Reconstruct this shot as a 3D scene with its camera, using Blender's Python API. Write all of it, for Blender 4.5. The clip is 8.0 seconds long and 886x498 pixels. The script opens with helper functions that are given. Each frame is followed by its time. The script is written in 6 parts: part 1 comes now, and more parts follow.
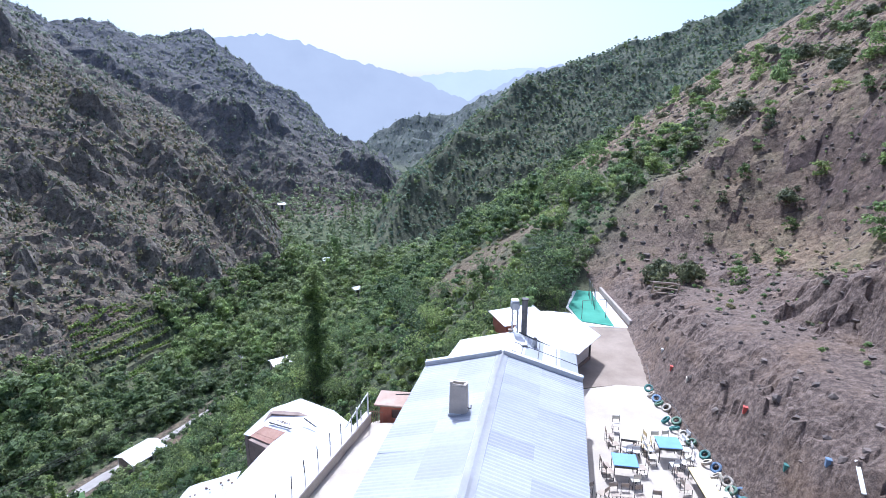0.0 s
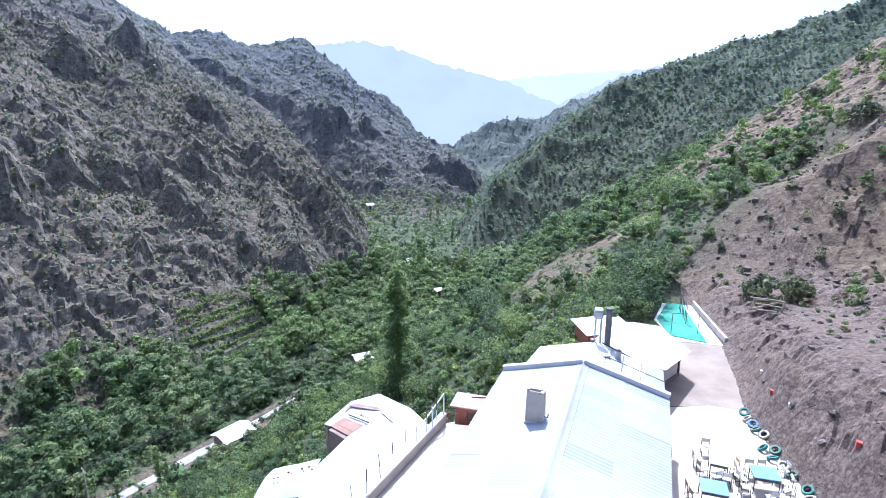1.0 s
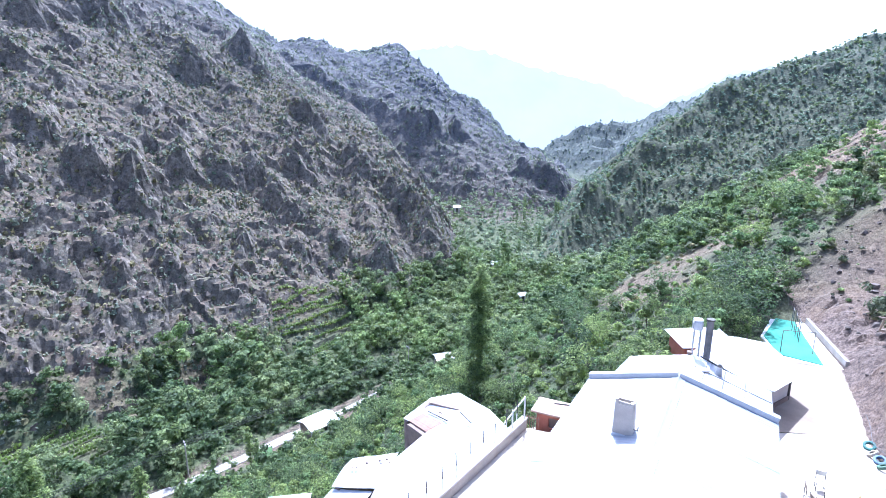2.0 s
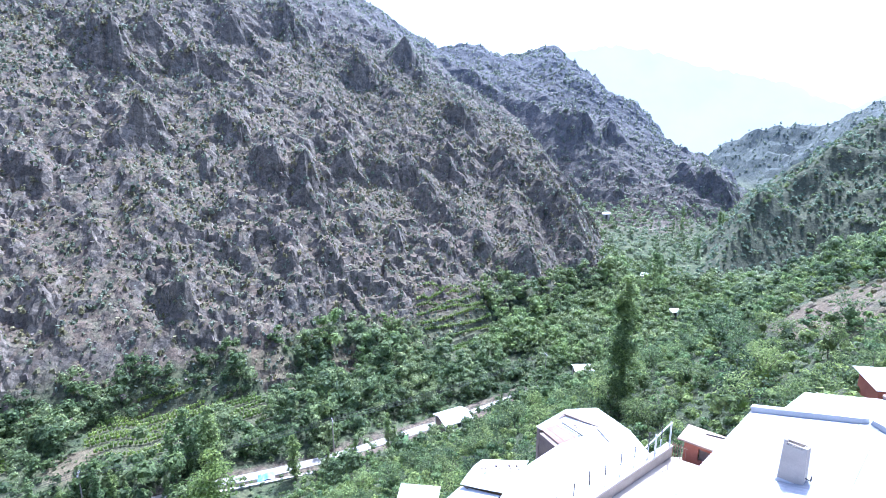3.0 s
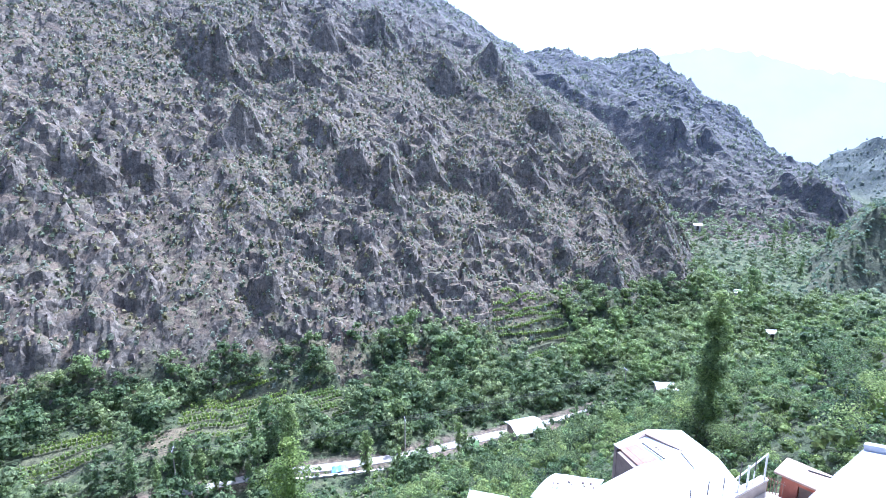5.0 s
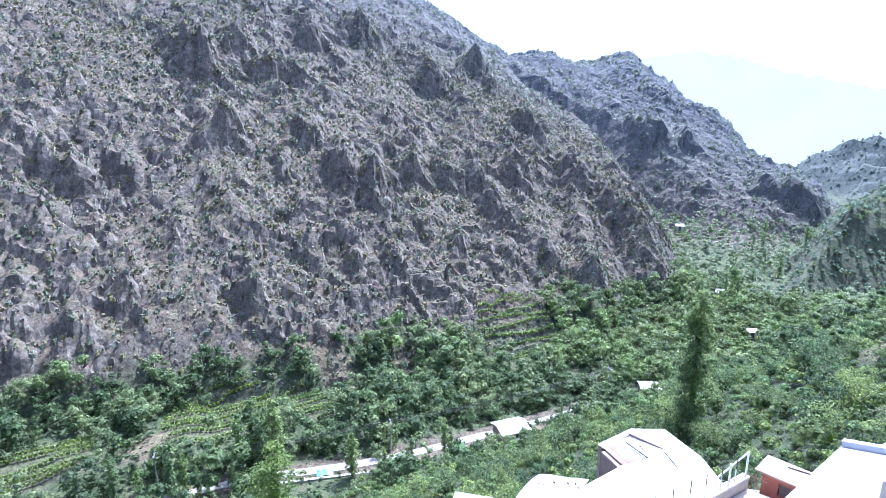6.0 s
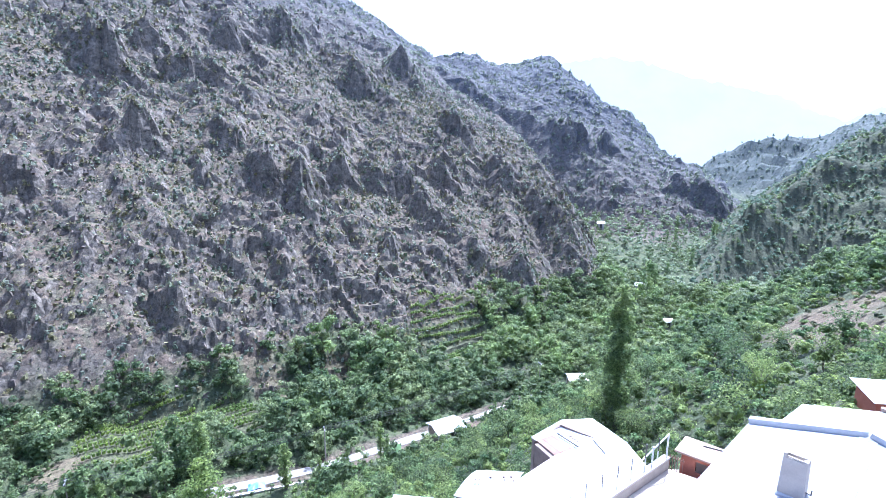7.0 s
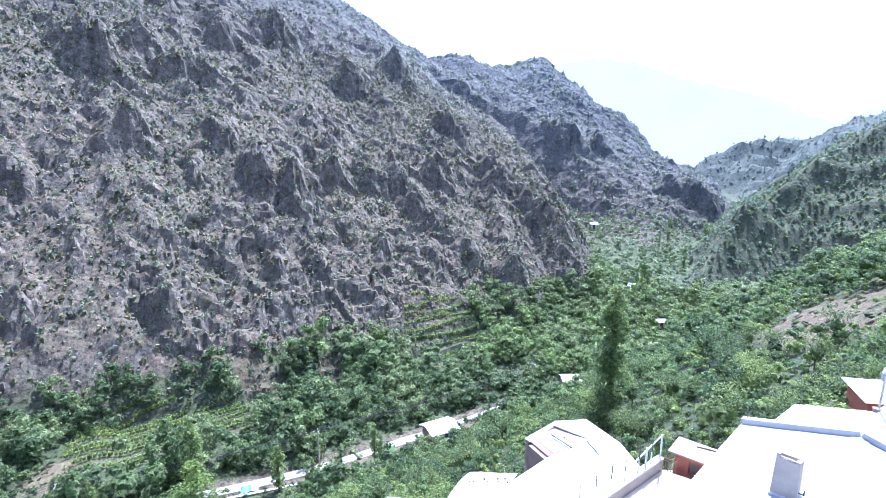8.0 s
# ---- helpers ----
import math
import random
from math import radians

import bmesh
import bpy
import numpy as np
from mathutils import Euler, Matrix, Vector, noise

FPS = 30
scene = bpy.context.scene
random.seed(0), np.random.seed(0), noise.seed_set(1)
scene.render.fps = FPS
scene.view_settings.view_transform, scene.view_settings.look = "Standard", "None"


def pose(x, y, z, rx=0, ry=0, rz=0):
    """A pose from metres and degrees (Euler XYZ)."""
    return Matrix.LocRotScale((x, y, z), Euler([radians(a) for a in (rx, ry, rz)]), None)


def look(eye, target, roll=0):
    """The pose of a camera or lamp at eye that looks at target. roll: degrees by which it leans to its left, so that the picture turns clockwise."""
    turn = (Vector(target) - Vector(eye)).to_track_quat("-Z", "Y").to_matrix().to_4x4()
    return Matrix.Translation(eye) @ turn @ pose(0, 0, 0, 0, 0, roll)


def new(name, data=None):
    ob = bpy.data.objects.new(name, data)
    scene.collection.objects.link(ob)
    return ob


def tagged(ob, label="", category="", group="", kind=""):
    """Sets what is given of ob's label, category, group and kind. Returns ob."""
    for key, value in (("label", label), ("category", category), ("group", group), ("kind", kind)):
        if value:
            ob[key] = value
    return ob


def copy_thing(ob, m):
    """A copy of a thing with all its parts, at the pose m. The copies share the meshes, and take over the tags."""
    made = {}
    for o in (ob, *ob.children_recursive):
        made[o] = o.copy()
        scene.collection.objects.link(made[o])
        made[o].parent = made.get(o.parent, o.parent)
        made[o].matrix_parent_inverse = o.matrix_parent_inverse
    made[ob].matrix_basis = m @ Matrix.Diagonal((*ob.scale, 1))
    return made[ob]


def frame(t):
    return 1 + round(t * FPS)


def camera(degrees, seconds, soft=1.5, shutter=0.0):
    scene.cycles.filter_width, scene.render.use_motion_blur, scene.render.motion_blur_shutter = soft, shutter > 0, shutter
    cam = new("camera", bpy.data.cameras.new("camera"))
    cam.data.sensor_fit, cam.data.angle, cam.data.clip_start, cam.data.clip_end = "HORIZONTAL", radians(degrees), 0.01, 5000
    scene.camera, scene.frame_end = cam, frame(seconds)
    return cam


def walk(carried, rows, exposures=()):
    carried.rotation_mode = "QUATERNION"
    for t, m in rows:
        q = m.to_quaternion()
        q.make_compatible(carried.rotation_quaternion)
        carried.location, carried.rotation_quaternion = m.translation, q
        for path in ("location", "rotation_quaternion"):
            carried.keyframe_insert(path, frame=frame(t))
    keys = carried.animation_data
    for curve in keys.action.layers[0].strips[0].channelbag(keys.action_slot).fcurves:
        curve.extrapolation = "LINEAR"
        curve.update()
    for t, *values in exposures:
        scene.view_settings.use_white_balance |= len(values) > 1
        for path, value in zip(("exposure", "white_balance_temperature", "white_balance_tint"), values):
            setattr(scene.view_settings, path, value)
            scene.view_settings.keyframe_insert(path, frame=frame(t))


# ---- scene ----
# ---- camera and walk ----
cam = camera(78.5, 8.0, soft=0.4)


def view(t, x, y, z, yaw, pitch, roll=0.0):
    """A row of the walk: place, heading to the left of +y, tilt up, lean."""
    a, b = radians(yaw), radians(pitch)
    eye = Vector((x, y, z))
    ahead = Vector((-math.sin(a) * math.cos(b), math.cos(a) * math.cos(b), math.sin(b)))
    return t, look(eye, eye + ahead, roll)


EYE = 14.0
walk(cam, [
    view(0.0, -0.05, -0.10, EYE + 0.08, 0.01, -14.34, 0.02),
    view(0.1, -0.05, -0.09, EYE + 0.08, 2.2, -14.30, 0.02),
    view(0.2, -0.04, -0.09, EYE + 0.08, 4.6, -14.26, 0.01),
    view(0.3, -0.03, -0.08, EYE + 0.07, 6.2, -14.21, 0.0),
    view(0.4, -0.02, -0.08, EYE + 0.07, 7.4, -14.17, 0.0),
    view(0.5, -0.01, -0.08, EYE + 0.06, 8.11, -14.14, 0.0),
    view(0.75, 0.0, -0.04, EYE + 0.03, 8.72, -14.05, 0.0),
    view(1.0, 0.0, 0.0, EYE, 9.03, -13.96, 0.01),
    view(1.2, -0.01, 0.08, EYE - 0.08, 10.0, -13.88, 0.0),
    view(2.3, -0.16, 0.50, EYE - 0.46, 23.54, -13.51, -0.01),
    view(2.5, -0.16, 0.54, EYE - 0.46, 27.59, -13.46, -0.09),
    view(3.0, -0.22, 0.71, EYE - 0.55, 33.74, -13.24, -0.12),
    view(3.5, -0.30, 0.81, EYE - 0.60, 37.01, -13.10, -0.05),
    view(4.0, -0.38, 0.90, EYE - 0.64, 40.08, -12.98, -0.02),
    view(4.5, -0.39, 0.92, EYE - 0.67, 41.69, -12.86, 0.09),
    view(5.8, -0.40, 1.00, EYE - 0.69, 42.38, -12.63, 0.35),
    view(6.0, -0.40, 1.01, EYE - 0.69, 40.63, -12.59, 0.38),
    view(6.5, -0.39, 0.93, EYE - 0.63, 35.40, -12.52, 0.44),
    view(7.0, -0.40, 0.90, EYE - 0.64, 33.15, -12.39, 0.52),
    view(7.5, -0.43, 0.93, EYE - 0.64, 32.70, -12.34, 0.59),
    view(8.0, -0.43, 0.97, EYE - 0.65, 32.47, -12.28, 0.58),
], exposures=[(0.0, 0.5, 5060, 14), (0.5, 0.63, 5000, 14), (1.0, 0.87, 4920, 15), (2.5, 1.44, 4770, 16), (4.5, 1.41, 4750, 16), (8.0, 1.46, 4770, 16)])

# ---- world and sun ----
SUN_EL, SUN_YAW = radians(60), radians(10)
to_sun = Vector((-math.sin(SUN_YAW) * math.cos(SUN_EL), math.cos(SUN_YAW) * math.cos(SUN_EL), math.sin(SUN_EL)))
world = bpy.data.worlds.new("world")
world.use_nodes = True
scene.world = world
sky = world.node_tree.nodes.new("ShaderNodeTexSky")
sky.sky_type, sky.sun_disc = "NISHITA", False
sky.sun_elevation, sky.sun_rotation = SUN_EL, -SUN_YAW
sky.air_density, sky.dust_density, sky.ozone_density, sky.altitude = 1.0, 8.0, 0.3, 900
bg = world.node_tree.nodes["Background"]
bg.inputs["Strength"].default_value = 0.15
world.node_tree.links.new(sky.outputs["Color"], bg.inputs["Color"])
sun = new("sun", bpy.data.lights.new("sun", "SUN"))
sun.data.energy, sun.data.angle, sun.data.color = 4.2, radians(0.6), (1.0, 0.95, 0.88)
sun.matrix_world = look(to_sun * 300, (0, 0, 0))


# ---- materials ----
def nodes_of(name):
    m = bpy.data.materials.new(name)
    m.use_nodes = True
    return m, m.node_tree.nodes, m.node_tree.links, m.node_tree.nodes["Principled BSDF"]


def ramp(nodes, links, source, stops):
    r = nodes.new("ShaderNodeValToRGB")
    while len(r.color_ramp.elements) < len(stops):
        r.color_ramp.elements.new(0.5)
    for e, (p, c) in zip(r.color_ramp.elements, stops):
        e.position, e.color = p, (*c, 1)
    links.new(source, r.inputs["Fac"])
    return r.outputs["Color"]


def noise_of(nodes, links, scale, detail=4.0, rough=0.55, vector=None):
    n = nodes.new("ShaderNodeTexNoise")
    n.inputs["Scale"].default_value, n.inputs["Detail"].default_value, n.inputs["Roughness"].default_value = scale, detail, rough
    if vector is not None:
        links.new(vector, n.inputs["Vector"])
    return n.outputs["Fac"]


def blend(nodes, links, fac, a, b, mode="MIX"):
    m = nodes.new("ShaderNodeMix")
    m.data_type, m.blend_type = "RGBA", mode
    for key, value in ((0, fac), (6, a), (7, b)):
        if isinstance(value, (int, float)):
            m.inputs[key].default_value = value
        elif isinstance(value, tuple):
            m.inputs[key].default_value = (*value, 1)
        else:
            links.new(value, m.inputs[key])
    return m.outputs[2]


def plain(name, dark, light, scale=3.0, rough=0.8, metal=0.0, bump=0.2, fine=40.0, island=0.0, each=0.0):
    """A surface with stains and grain between two colours, in metres."""
    m, nodes, links, bsdf = nodes_of(name)
    where = nodes.new("ShaderNodeNewGeometry").outputs["Position"]
    big = noise_of(nodes, links, scale, 5, 0.6, where)
    small = noise_of(nodes, links, fine, 3, 0.6, where)
    color = ramp(nodes, links, big, [(0.3, dark), (0.7, light)])
    mid = tuple((a + b) / 2 * 0.75 for a, b in zip(dark, light))
    grain = ramp(nodes, links, small, [(0.35, (0, 0, 0)), (0.75, (0.35, 0.35, 0.35))])
    color = blend(nodes, links, grain, color, mid)
    if each or island:
        source = nodes.new("ShaderNodeObjectInfo").outputs["Random"] if each else nodes.new("ShaderNodeNewGeometry").outputs["Random Per Island"]
        shade = ramp(nodes, links, source, [(0, (1 - (each or island),) * 3), (1, (1, 1, 1))])
        color = blend(nodes, links, 1.0, color, shade, "MULTIPLY")
    links.new(color, bsdf.inputs["Base Color"])
    bsdf.inputs["Roughness"].default_value, bsdf.inputs["Metallic"].default_value = rough, metal
    if bump:
        b = nodes.new("ShaderNodeBump")
        b.inputs["Strength"].default_value, b.inputs["Distance"].default_value = bump, 0.02
        links.new(small, b.inputs["Height"])
        links.new(b.outputs["Normal"], bsdf.inputs["Normal"])
    return m


def leafy(name, dark, light, rough=0.55, through_light=0.5):
    """Leaves: each tree and each leaf a little different, some light shining through."""
    m, nodes, links, bsdf = nodes_of(name)
    per_leaf = nodes.new("ShaderNodeNewGeometry").outputs["Random Per Island"]
    per_tree = nodes.new("ShaderNodeObjectInfo").outputs["Random"]
    color = ramp(nodes, links, per_leaf, [(0, dark), (1, light)])
    place = noise_of(nodes, links, 0.16, 2, 0.5, nodes.new("ShaderNodeNewGeometry").outputs["Position"])
    mixed = nodes.new("ShaderNodeMath")
    mixed.operation = "MULTIPLY_ADD"
    links.new(per_tree, mixed.inputs[0])
    mixed.inputs[1].default_value = 0.55
    links.new(place, mixed.inputs[2])
    shade = ramp(nodes, links, mixed.outputs["Value"], [(0.3, (0.52, 0.64, 0.66)), (0.6, (0.95, 1.0, 0.92)), (0.95, (1.22, 1.18, 0.95))])
    color = blend(nodes, links, 1.0, color, shade, "MULTIPLY")
    spot = nodes.new("ShaderNodeNewGeometry").outputs["Position"]
    # dark parts of this noise paint shaded gaps between leaves into the colour
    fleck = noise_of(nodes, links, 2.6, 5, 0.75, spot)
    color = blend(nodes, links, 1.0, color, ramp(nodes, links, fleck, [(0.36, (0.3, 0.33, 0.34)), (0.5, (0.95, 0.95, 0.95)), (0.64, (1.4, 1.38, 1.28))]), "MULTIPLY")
    relief = nodes.new("ShaderNodeBump")
    relief.inputs["Strength"].default_value, relief.inputs["Distance"].default_value = 0.8, 0.35
    links.new(fleck, relief.inputs["Height"])
    links.new(relief.outputs["Normal"], bsdf.inputs["Normal"])
    links.new(color, bsdf.inputs["Base Color"])
    bsdf.inputs["Roughness"].default_value = rough
    glow = nodes.new("ShaderNodeBsdfTranslucent")
    links.new(color, glow.inputs["Color"])
    mix = nodes.new("ShaderNodeMixShader")
    mix.inputs["Fac"].default_value = through_light
    links.new(bsdf.outputs["BSDF"], mix.inputs[1])
    links.new(glow.outputs["BSDF"], mix.inputs[2])
    links.new(mix.outputs["Shader"], nodes["Material Output"].inputs["Surface"])
    return m


def ground_material():
    """Land cover from the attribute 'cover': r green, g bare brown soil, b far rock with haze painted into its colour;
    grey scree elsewhere.
    """
    m, nodes, links, bsdf = nodes_of("hillside")
    geo = nodes.new("ShaderNodeNewGeometry")
    where = geo.outputs["Position"]
    wide = noise_of(nodes, links, 0.06, 6, 0.62, where)
    mid = noise_of(nodes, links, 0.35, 6, 0.65, where)
    tiny = noise_of(nodes, links, 2.2, 5, 0.65, where)
    rock = ramp(nodes, links, mid, [(0.34, (0.08, 0.06, 0.042)), (0.5, (0.156, 0.117, 0.081)), (0.66, (0.238, 0.18, 0.124))])
    earth = ramp(nodes, links, tiny, [(0.3, (0.09, 0.066, 0.047)), (0.7, (0.215, 0.16, 0.114))])
    scree = blend(nodes, links, ramp(nodes, links, wide, [(0.42, (0, 0, 0)), (0.6, (0.8, 0.8, 0.8))]), rock, earth)
    weeds = ramp(nodes, links, tiny, [(0.35, (0.052, 0.058, 0.032)), (0.7, (0.14, 0.142, 0.08))])
    patch = ramp(nodes, links, mid, [(0.46, (0, 0, 0)), (0.58, (0.7, 0.7, 0.7))])
    scree = blend(nodes, links, patch, scree, weeds)
    tilt = nodes.new("ShaderNodeSeparateXYZ")
    links.new(geo.outputs["Normal"], tilt.inputs["Vector"])
    cliff = ramp(nodes, links, tilt.outputs["Z"], [(0.5, (1, 1, 1)), (0.76, (0, 0, 0))])
    bare_rock = ramp(nodes, links, mid, [(0.34, (0.125, 0.108, 0.087)), (0.52, (0.198, 0.17, 0.136)), (0.7, (0.29, 0.25, 0.2))])
    scree = blend(nodes, links, cliff, scree, bare_rock)
    soil = ramp(nodes, links, tiny, [(0.3, (0.10, 0.07, 0.042)), (0.52, (0.205, 0.148, 0.092)), (0.75, (0.325, 0.248, 0.165))])
    dry = ramp(nodes, links, mid, [(0.47, (0, 0, 0)), (0.6, (0.5, 0.5, 0.5))])
    soil = blend(nodes, links, dry, soil, ramp(nodes, links, tiny, [(0.35, (0.115, 0.097, 0.05)), (0.65, (0.24, 0.2, 0.115))]))
    soil = blend(nodes, links, cliff, soil, ramp(nodes, links, tiny, [(0.35, (0.05, 0.032, 0.026)), (0.55, (0.108, 0.074, 0.06)), (0.75, (0.19, 0.136, 0.112))]))
    grass = ramp(nodes, links, mid, [(0.33, (0.038, 0.052, 0.024)), (0.52, (0.075, 0.092, 0.04)), (0.7, (0.115, 0.11, 0.058))])
    # blue-grey of distance haze, put into the colour of the far rock
    hazy_rock = ramp(nodes, links, mid, [(0.33, (0.062, 0.074, 0.09)), (0.5, (0.088, 0.10, 0.118)), (0.68, (0.12, 0.132, 0.146))])
    hazy_rock = blend(nodes, links, cliff, hazy_rock, (0.11, 0.125, 0.155))
    speck = noise_of(nodes, links, 1.3, 8, 0.88, where)
    hazy_rock = blend(nodes, links, 1.0, hazy_rock, ramp(nodes, links, speck, [(0.38, (0.55, 0.57, 0.58)), (0.5, (1.0, 1.0, 1.0)), (0.62, (1.25, 1.22, 1.2))]), "MULTIPLY")
    # dark specks colour in gap shadows and small shrubs, light ones stones
    scree = blend(nodes, links, 1.0, scree, ramp(nodes, links, speck, [(0.38, (0.36, 0.38, 0.37)), (0.5, (1.0, 1.0, 1.0)), (0.62, (1.25, 1.2, 1.15))]), "MULTIPLY")
    grass = blend(nodes, links, 1.0, grass, ramp(nodes, links, speck, [(0.38, (0.35, 0.38, 0.36)), (0.5, (1.0, 1.0, 1.0)), (0.62, (1.5, 1.5, 1.3))]), "MULTIPLY")
    # broken stones: cells about 0.9 m and 0.35 m wide, each of its own shade
    bent = nodes.new("ShaderNodeTexNoise")
    bent.inputs["Scale"].default_value = 1.1
    links.new(where, bent.inputs["Vector"])
    shift = nodes.new("ShaderNodeVectorMath")
    shift.operation = "MULTIPLY_ADD"
    links.new(bent.outputs["Color"], shift.inputs[0])
    shift.inputs[1].default_value = (0.5, 0.5, 0.5)
    links.new(where, shift.inputs[2])
    cracks = []
    for scale, low, high in ((0.8, 0.66, 1.16), (2.4, 0.7, 1.14)):
        cell = nodes.new("ShaderNodeTexVoronoi")
        cell.inputs["Scale"].default_value = scale
        links.new(shift.outputs["Vector"], cell.inputs["Vector"])
        tone = nodes.new("ShaderNodeSeparateColor")
        links.new(cell.outputs["Color"], tone.inputs["Color"])
        hazy_rock = blend(nodes, links, 1.0, hazy_rock, ramp(nodes, links, tone.outputs["Green"], [(0, (low,) * 3), (0.5, (1, 1, 1)), (1, (high,) * 3)]), "MULTIPLY")
        scree = blend(nodes, links, 1.0, scree, ramp(nodes, links, tone.outputs["Red"], [(0, (low,) * 3), (0.5, (1, 1, 1)), (1, (high,) * 3)]), "MULTIPLY")
        cracks.append(cell.outputs["Distance"])
    grit = noise_of(nodes, links, 4.5, 7, 0.85, where)
    soil = blend(nodes, links, 1.0, soil, ramp(nodes, links, grit, [(0.36, (0.5, 0.48, 0.48)), (0.5, (1.0, 1.0, 1.0)), (0.64, (1.4, 1.36, 1.32))]), "MULTIPLY")
    cover = nodes.new("ShaderNodeAttribute")
    cover.attribute_name = "cover"
    split = nodes.new("ShaderNodeSeparateColor")
    links.new(cover.outputs["Color"], split.inputs["Color"])
    color = blend(nodes, links, split.outputs["Blue"], scree, hazy_rock)
    color = blend(nodes, links, split.outputs["Green"], color, soil)
    color = blend(nodes, links, split.outputs["Red"], color, grass)
    cut_rock = ramp(nodes, links, grit, [(0.36, (0.05, 0.036, 0.028)), (0.5, (0.155, 0.113, 0.088)), (0.63, (0.31, 0.235, 0.188))])
    ochre = ramp(nodes, links, mid, [(0.5, (0, 0, 0)), (0.68, (0.75, 0.75, 0.75))])
    cut_rock = blend(nodes, links, ochre, cut_rock, ramp(nodes, links, grit, [(0.35, (0.11, 0.07, 0.045)), (0.7, (0.33, 0.23, 0.15))]))
    color = blend(nodes, links, cover.outputs["Alpha"], color, cut_rock)
    links.new(color, bsdf.inputs["Base Color"])
    bsdf.inputs["Roughness"].default_value = 0.95
    bump = nodes.new("ShaderNodeBump")
    bump.inputs["Strength"].default_value, bump.inputs["Distance"].default_value = 0.6, 0.4
    links.new(mid, bump.inputs["Height"])
    fine = nodes.new("ShaderNodeBump")
    fine.inputs["Strength"].default_value, fine.inputs["Distance"].default_value = 0.7, 0.12
    links.new(tiny, fine.inputs["Height"])
    links.new(bump.outputs["Normal"], fine.inputs["Normal"])
    chips = nodes.new("ShaderNodeBump")
    chips.invert = True
    chips.inputs["Strength"].default_value, chips.inputs["Distance"].default_value = 0.5, 0.35
    links.new(cracks[0], chips.inputs["Height"])
    links.new(fine.outputs["Normal"], chips.inputs["Normal"])
    gravel = noise_of(nodes, links, 8.0, 6, 0.8, where)
    pebbles = nodes.new("ShaderNodeBump")
    pebbles.inputs["Strength"].default_value, pebbles.inputs["Distance"].default_value = 0.9, 0.14
    links.new(gravel, pebbles.inputs["Height"])
    links.new(chips.outputs["Normal"], pebbles.inputs["Normal"])
    links.new(pebbles.outputs["Normal"], bsdf.inputs["Normal"])
    return m


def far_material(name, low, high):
    """Far ranges as a plain backdrop of distance; pale emission paints the bright haze over them."""
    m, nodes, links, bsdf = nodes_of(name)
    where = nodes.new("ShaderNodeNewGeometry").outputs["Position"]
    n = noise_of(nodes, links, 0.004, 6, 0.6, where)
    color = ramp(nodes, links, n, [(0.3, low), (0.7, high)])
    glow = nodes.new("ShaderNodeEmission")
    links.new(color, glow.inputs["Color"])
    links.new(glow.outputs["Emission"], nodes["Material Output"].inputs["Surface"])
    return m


HILL = ground_material()
CONCRETE = plain("concrete", (0.40, 0.345, 0.28), (0.555, 0.49, 0.405), 0.5, 0.85, 0, 0.25, 18)
DIRT_YARD = plain("yard_dirt", (0.24, 0.19, 0.145), (0.37, 0.30, 0.235), 0.6, 0.95, 0, 0.3, 14)
CEMENT = plain("cement", (0.33, 0.29, 0.25), (0.50, 0.45, 0.39), 1.2, 0.9, 0, 0.35, 25)
WHITE_SHEET = plain("white_sheet", (0.56, 0.56, 0.565), (0.72, 0.72, 0.715), 0.6, 0.5, 0.0, 0.1, 8)
ZINC = plain("zinc_sheet", (0.35, 0.362, 0.385), (0.44, 0.452, 0.475), 0.35, 0.5, 0.0, 0.05, 6, each=0.24)
FLASHING = plain("flashing", (0.52, 0.51, 0.495), (0.66, 0.65, 0.635), 1.0, 0.7, 0.0, 0.1, 10)
SANDY = plain("sandy_cement", (0.36, 0.25, 0.19), (0.50, 0.37, 0.29), 1.5, 0.9, 0, 0.3, 14)
RUST = plain("rusty_sheet", (0.25, 0.13, 0.09), (0.42, 0.26, 0.19), 1.2, 0.8, 0.1, 0.2, 12)
RED_WALL = plain("red_brick_paint", (0.40, 0.13, 0.08), (0.55, 0.22, 0.14), 2.0, 0.85, 0, 0.3, 30)
BRICK_BROWN = plain("brown_block", (0.20, 0.15, 0.12), (0.34, 0.26, 0.21), 2.0, 0.9, 0, 0.4, 20)
PLASTER = plain("plaster", (0.52, 0.47, 0.43), (0.66, 0.61, 0.56), 1.0, 0.9, 0, 0.2, 20)
CHIMNEY_CEMENT = plain("chimney_cement", (0.46, 0.40, 0.33), (0.62, 0.55, 0.46), 1.6, 0.9, 0, 0.35, 22)
DARK_METAL = plain("dark_metal", (0.06, 0.06, 0.06), (0.14, 0.13, 0.12), 3.0, 0.6, 0.6, 0.1, 30)
GREY_METAL = plain("grey_metal", (0.35, 0.36, 0.37), (0.55, 0.56, 0.57), 3.0, 0.5, 0.6, 0.1, 30)
WHITE_PAINT = plain("white_paint", (0.66, 0.65, 0.62), (0.82, 0.81, 0.79), 2.0, 0.6, 0, 0.1, 30)
BLUE_TOP = plain("blue_top", (0.16, 0.31, 0.58), (0.20, 0.37, 0.66), 2.0, 0.5, 0, 0.05, 30)
YELLOW_WOOD = plain("yellow_wood", (0.62, 0.48, 0.20), (0.76, 0.62, 0.34), 2.0, 0.6, 0, 0.1, 30)
CREAM_SEAT = plain("cream_seat", (0.66, 0.60, 0.46), (0.78, 0.73, 0.62), 2.0, 0.6, 0, 0.1, 30)
WOOD = plain("old_wood", (0.32, 0.25, 0.19), (0.52, 0.44, 0.35), 2.5, 0.85, 0, 0.3, 40)
BARK = plain("bark", (0.10, 0.08, 0.065), (0.22, 0.18, 0.15), 2.0, 0.95, 0, 0.5, 12)
